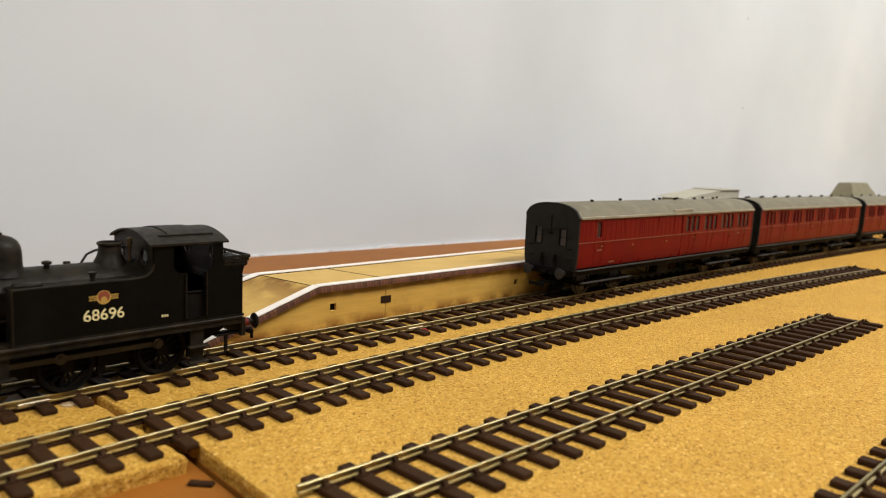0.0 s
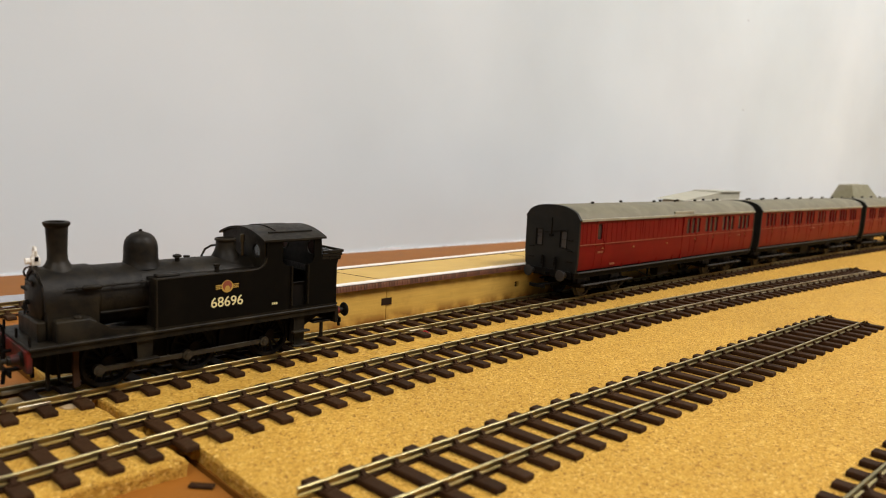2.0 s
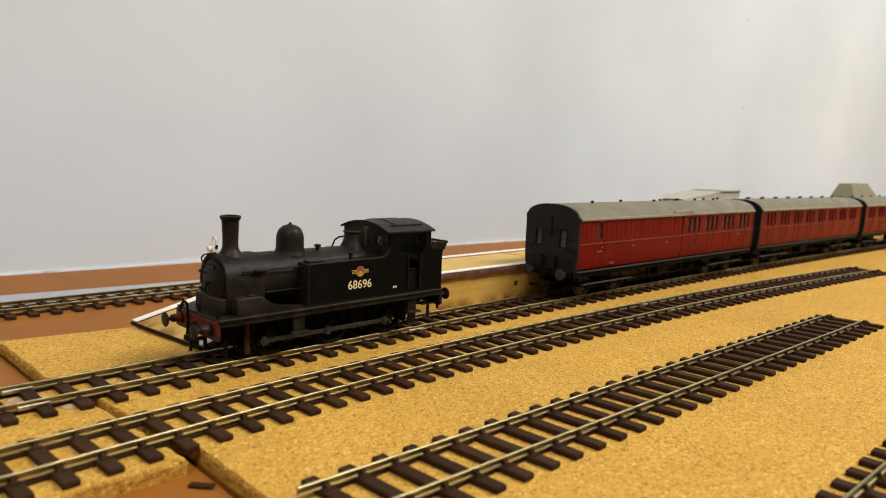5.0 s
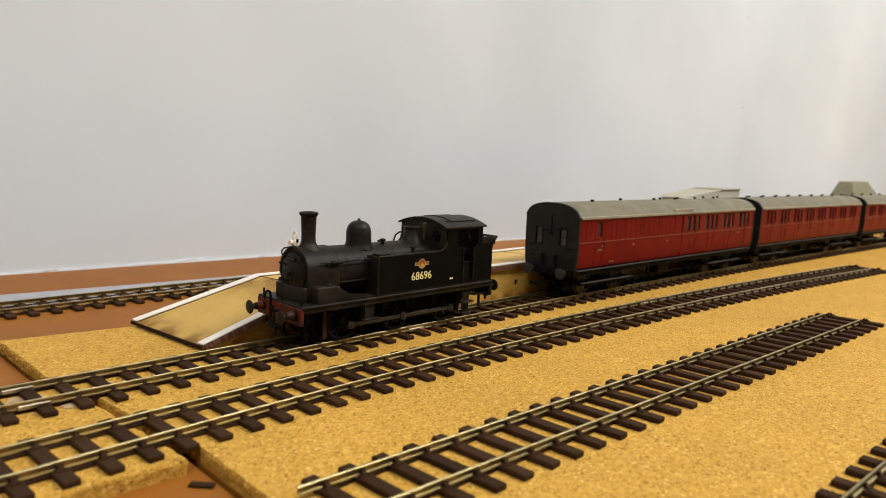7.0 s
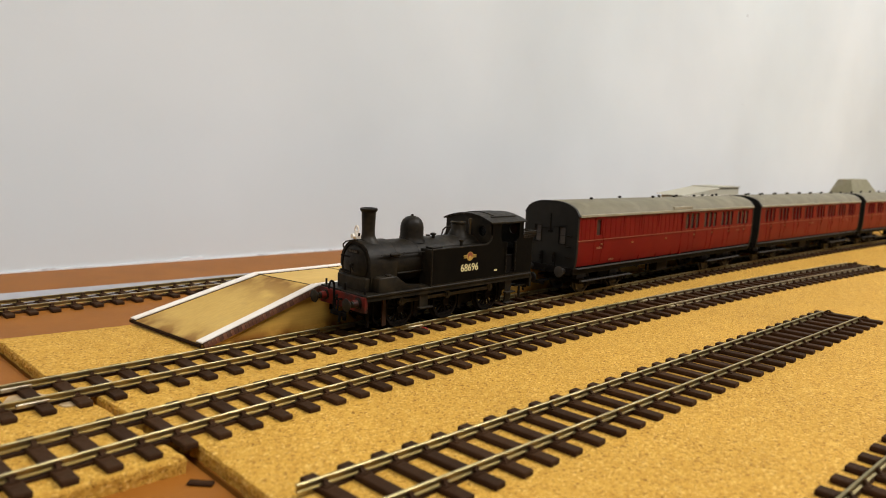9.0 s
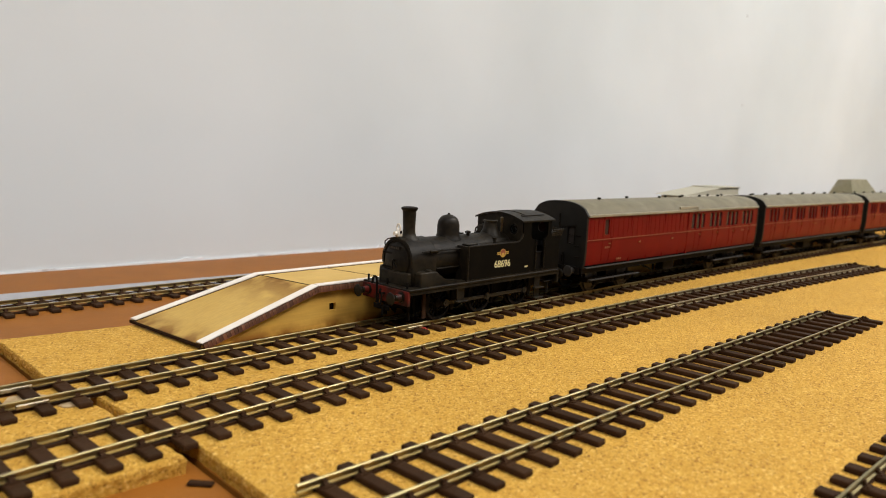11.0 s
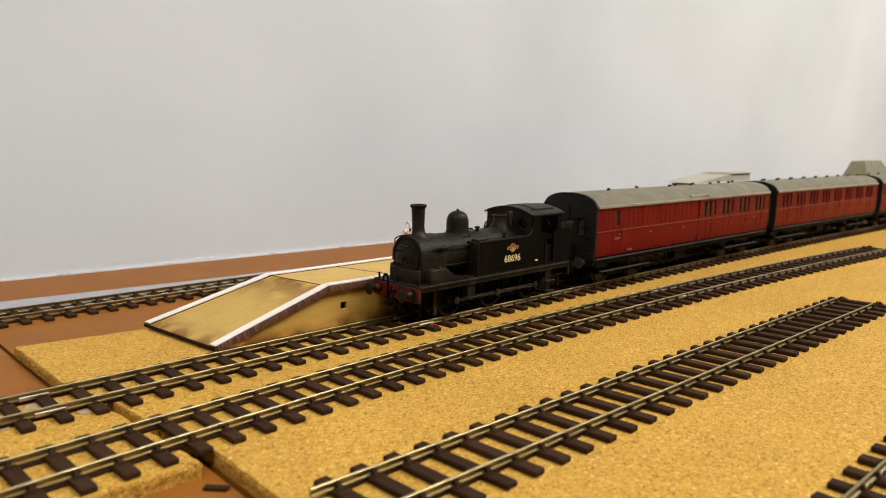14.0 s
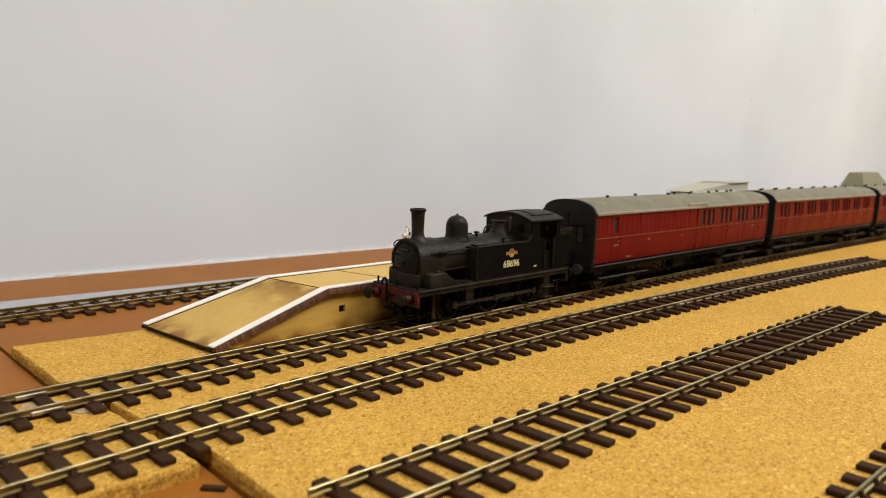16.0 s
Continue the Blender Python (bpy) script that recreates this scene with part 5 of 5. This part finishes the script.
        if x < CL - 3:
            box(bm, x - 0.4, x + 0.4, -16.8, 16.8, 17.2, 44)
            box(bm, x + 0.4, x + 5.5, -16.5, 16.5, 17.2, 24, 0.4)
            box(bm, x - 5.5, x - 0.4, -16.5, 16.5, 17.2, 24, 0.4)
    part("seats", bm, SEAT, top, "brown seats and partitions")
    # bogies
    sets = []
    for cx in (37.0, 190.5):
        bm = bmesh.new()
        for s in (-1, 1):
            prism(bm, [(cx - 25, 8.6), (cx + 25, 8.6), (cx + 25, 6.0), (cx + 19, 5.4), (cx + 8, 4.6), (cx - 8, 4.6), (cx - 19, 5.4), (cx - 25, 6.0)], s * 12.4 - 0.6, s * 12.4 + 0.6, "xz")
            for x in (cx - 17, cx + 17):
                box(bm, x - 2.4, x + 2.4, s * 12.9 - 0.9, s * 12.9 + 0.9, 4.2, 9.4, 0.4)
                lathe(bm, [(1.6, s * 13.8 - 0.4), (1.6, s * 13.8 + 0.4)], (x, 0, 6.9), "y", 12)
            for x in (cx - 4, cx, cx + 4):
                lathe(bm, [(1.2, 4.8), (1.2, 9)], (x, s * 13.2, 0), "z", 10)
        box(bm, cx - 5, cx + 5, -12, 12, 5, 12.8)
        box(bm, cx - 25, cx - 24, -12, 12, 6, 8.4)
        box(bm, cx + 24, cx + 25, -12, 12, 6, 8.4)
        bogie = part("bogie", bm, FRAMEBLACK, top)
        for s in (-1, 1):
            bm = bmesh.new()
            box(bm, cx - 26, cx + 26, s * 15.0 - 1.0, s * 15.0 + 1.0, 7.6, 8.2, 0.1)
            part("step_board", bm, FRAMEGREY, bogie, "lighter grey step board")
        for x in (cx - 17, cx + 17):
            bm = bmesh.new()
            for s in (-1, 1):
                w = wheel_mesh(6.9, 2.2)
                if s > 0:
                    bmesh.ops.rotate(w, cent=(0, 0, 0), matrix=Matrix.Rotation(math.pi, 3, "Z"), verts=w.verts)
                bmesh.ops.translate(w, vec=(0, s * 8.5, 0), verts=w.verts)
                me = bpy.data.meshes.new("tmp")
                w.to_mesh(me)
                w.free()
                bm.from_mesh(me)
                bpy.data.meshes.remove(me)
            rod(bm, (0, -11, 0), (0, 11, 0), 0.8, 8)
            ws = part("wheelset", bm, TYRE, bogie, "worn metal wheels", at=pose(x * MM, 0, 6.9 * MM))
            sets.append((ws, x))
    return top, sets


# ---- buildings at the far end of the platform ----
def shelter():
    b = thing("platform_shelter", "cream card platform building with sloping pale roof", "building")
    x0, x1, y0, y1 = 0.520, 0.612, 0.2800, 0.3060
    z = PLAT_TOP
    bm = bmesh.new()
    plate(bm, [(x0 + 0.004, z), (x1 - 0.004, z), (x1 - 0.004, 0.0542), (x0 + 0.004, 0.0542)],
          [[(x0 + a, z + 0.010), (x0 + a + 0.012, z + 0.010), (x0 + a + 0.012, z + 0.028), (x0 + a, z + 0.028)] for a in (0.010, 0.030, 0.050, 0.070)], y0 + 0.002, y0 + 0.004, "xz")
    part("front_wall", bm, CREAM, b, scale=1.0)
    bm = bmesh.new()
    box(bm, x0 + 0.004, x1 - 0.004, y1 - 0.004, y1 - 0.002, z, 0.0542)
    part("back_wall", bm, CREAM, b, scale=1.0)
    for x in (x0 + 0.004, x1 - 0.006):
        bm = bmesh.new()
        box(bm, x, x + 0.002, y0 + 0.004, y1 - 0.004, z, 0.0542)
        part("end_wall", bm, CREAM, b, scale=1.0)
    bm = bmesh.new()
    prism(bm, [(x0 - 0.004, 0.0550), (x1, 0.0545), (x1, 0.0614), (0.578, 0.0612)], y0, y1, "xz")
    part("roof", bm, CREAM, b, "pale sloping roof", scale=1.0)
    bm = bmesh.new()
    box(bm, x0 - 0.0065, x1 + 0.001, y0 - 0.001, y0 - 0.0002, 0.0526, 0.0550)
    part("fascia", bm, WHITEEDGE, b, scale=1.0)
    bm = bmesh.new()
    prism(bm, [(0.577, 0.0613), (x1 + 0.001, 0.0615), (x1 + 0.001, 0.0621), (0.577, 0.0619)], y0 - 0.001, y1, "xz")
    part("ridge_cap", bm, CREAM, b, scale=1.0)


def hut():
    b = thing("station_building", "grey-green card station building with hipped roof", "building")
    x0, x1, y0, y1 = 0.908, 1.000, 0.2790, 0.3060
    z = PLAT_TOP
    bm = bmesh.new()
    box(bm, x0 + 0.006, x1 - 0.006, y0 + 0.003, y1 - 0.003, z, 0.0515)
    part("walls", bm, CREAM, b, scale=1.0)
    bm = bmesh.new()
    ym = (y0 + y1) / 2
    v = [bm.verts.new(p) for p in ((x0, y0, 0.0512), (x1, y0, 0.0512), (x1, y1, 0.0512), (x0, y1, 0.0512),
                                   (x0 + 0.008, ym - 0.007, 0.0690), (x1 - 0.028, ym - 0.007, 0.0698), (x1 - 0.028, ym + 0.007, 0.0698), (x0 + 0.008, ym + 0.007, 0.0690))]
    for f in ((0, 1, 5, 4), (1, 2, 6, 5), (2, 3, 7, 6), (3, 0, 4, 7), (4, 5, 6, 7), (3, 2, 1, 0)):
        bm.faces.new([v[i] for i in f])
    part("roof", bm, SLATE, b, "grey-green hipped roof", scale=1.0)


# ---- build ----
room()
boards()
cork()
platform()
shelter()
hut()
SLEEPER_MESH = sleeper_mesh()
track(main_line, 0.0887 - 52 * 0.01025, 1.78, -0.45, 1.78, "model railway track with brown sleepers under the train", 0.01025, aside=0.0008)
track(siding_line, 0.0806 - 52 * 0.0101, 0.657, -0.45, 0.640, "model railway track with brown sleepers and a rail joint", 0.0101, joint=0.352)
track(short_line, 0.1302 - 4 * 0.01063, 0.418, 0.0795, 0.408, "short loose length of model railway track on cork", 0.01063, skew=5.0)
track(near_line, 0.1838 - 3 * 0.0107, 0.60, 0.142, 0.605, "short length of model railway track on cork", 0.0107)
track(rear_line, 0.0870 - 52 * 0.0101, 0.60, -0.45, 0.60, "model railway track on the brown board", 0.0101, z=BOARDTOP)
track_scraps()
ENGINE, WHEELS, RODS_PAIR = locomotive()
COACHES = [coach(True, "crimson model brake coach with grey roof and black end"), coach(False, "crimson model compartment coach with grey roof")]
COACHES.append(None)


def motions():
    """The engine backs on to its train, pushes it a little and stops."""
    rows = [(0, 15.2), (0.5, 25.3), (1, 35.4), (1.5, 45.6), (2, 55.8), (2.5, 65.6), (3, 75.4), (3.5, 85.6), (4, 95.5), (4.5, 105.0), (5, 114.2), (5.5, 123.2),
            (6, 131.9), (6.5, 140.4), (7, 148.5), (7.5, 156.7), (8, 164.9), (8.5, 172.6), (9, 180.0), (9.5, 187.2), (10, 194.2), (10.3, 198.1), (10.6, 201.2), (10.9, 203.4), (11.2, 204.2),
            (11.5, 204.2), (16, 204.2)]
    walk(ENGINE, [(t, on_line(main_line, s * MM)) for t, s in rows])
    fine = [round(0.2 * k, 1) for k in range(57)] + [11.5, 16.0]
    # crank angles keyed to fit the rods in the camera's view, not the rolling
    cranks = [(0, 487), (2, 208), (4, -25), (7, -393), (7.4, -458), (8, -545), (9, -625), (11.2, -735), (16, -735)]
    turns = [(t, float(np.interp(t, [c[0] for c in cranks], [c[1] for c in cranks]))) for t in fine]
    for w, x, y in WHEELS:
        walk(w, [(t, pose(x * MM, y * MM, WHEEL_R * MM, 0, -a, 0)) for t, a in turns])
    for r in RODS_PAIR:
        walk(r, [(t, pose(THROW * math.cos(radians(a)) * MM, 0, (WHEEL_R + THROW * math.sin(radians(a))) * MM)) for t, a in turns])
    push = [(0, 0.0), (10.0, 0.0), (10.3, 3.7), (10.6, 6.5), (10.9, 8.2), (11.2, 8.8), (16, 8.8)]
    for k, made in enumerate(COACHES):
        ob, sets = made
        s0 = 312.2 + 240.8 * k

        def at(d):
            a, b = along(main_line, (s0 + d + 37) * MM), along(main_line, (s0 + d + 190.5) * MM)
            ya, yb = main_line(a), main_line(b)
            ang = math.atan2(yb - ya, b - a)
            return pose(a - 0.037 * math.cos(ang), ya - 0.037 * math.sin(ang), RAILTOP, 0, 0, math.degrees(ang))
        walk(ob, [(t, at(d)) for t, d in push])
        for ws, x in sets:
            walk(ws, [(t, pose(x * MM, 0, 6.9 * MM, 0, math.degrees(d / 6.9), 0)) for t, d in push])


def third_coach():
    """A copy of the second coach closes the train."""
    ob = copy_thing(COACHES[1][0], pose(0, 0, 0))
    sets = []
    dst = ob.children_recursive
    for w in dst:
        if w.name.startswith("wheelset"):
            sets.append((w, w.matrix_basis.translation.x / MM))
    return ob, sets


COACHES[2] = third_coach()
motions()
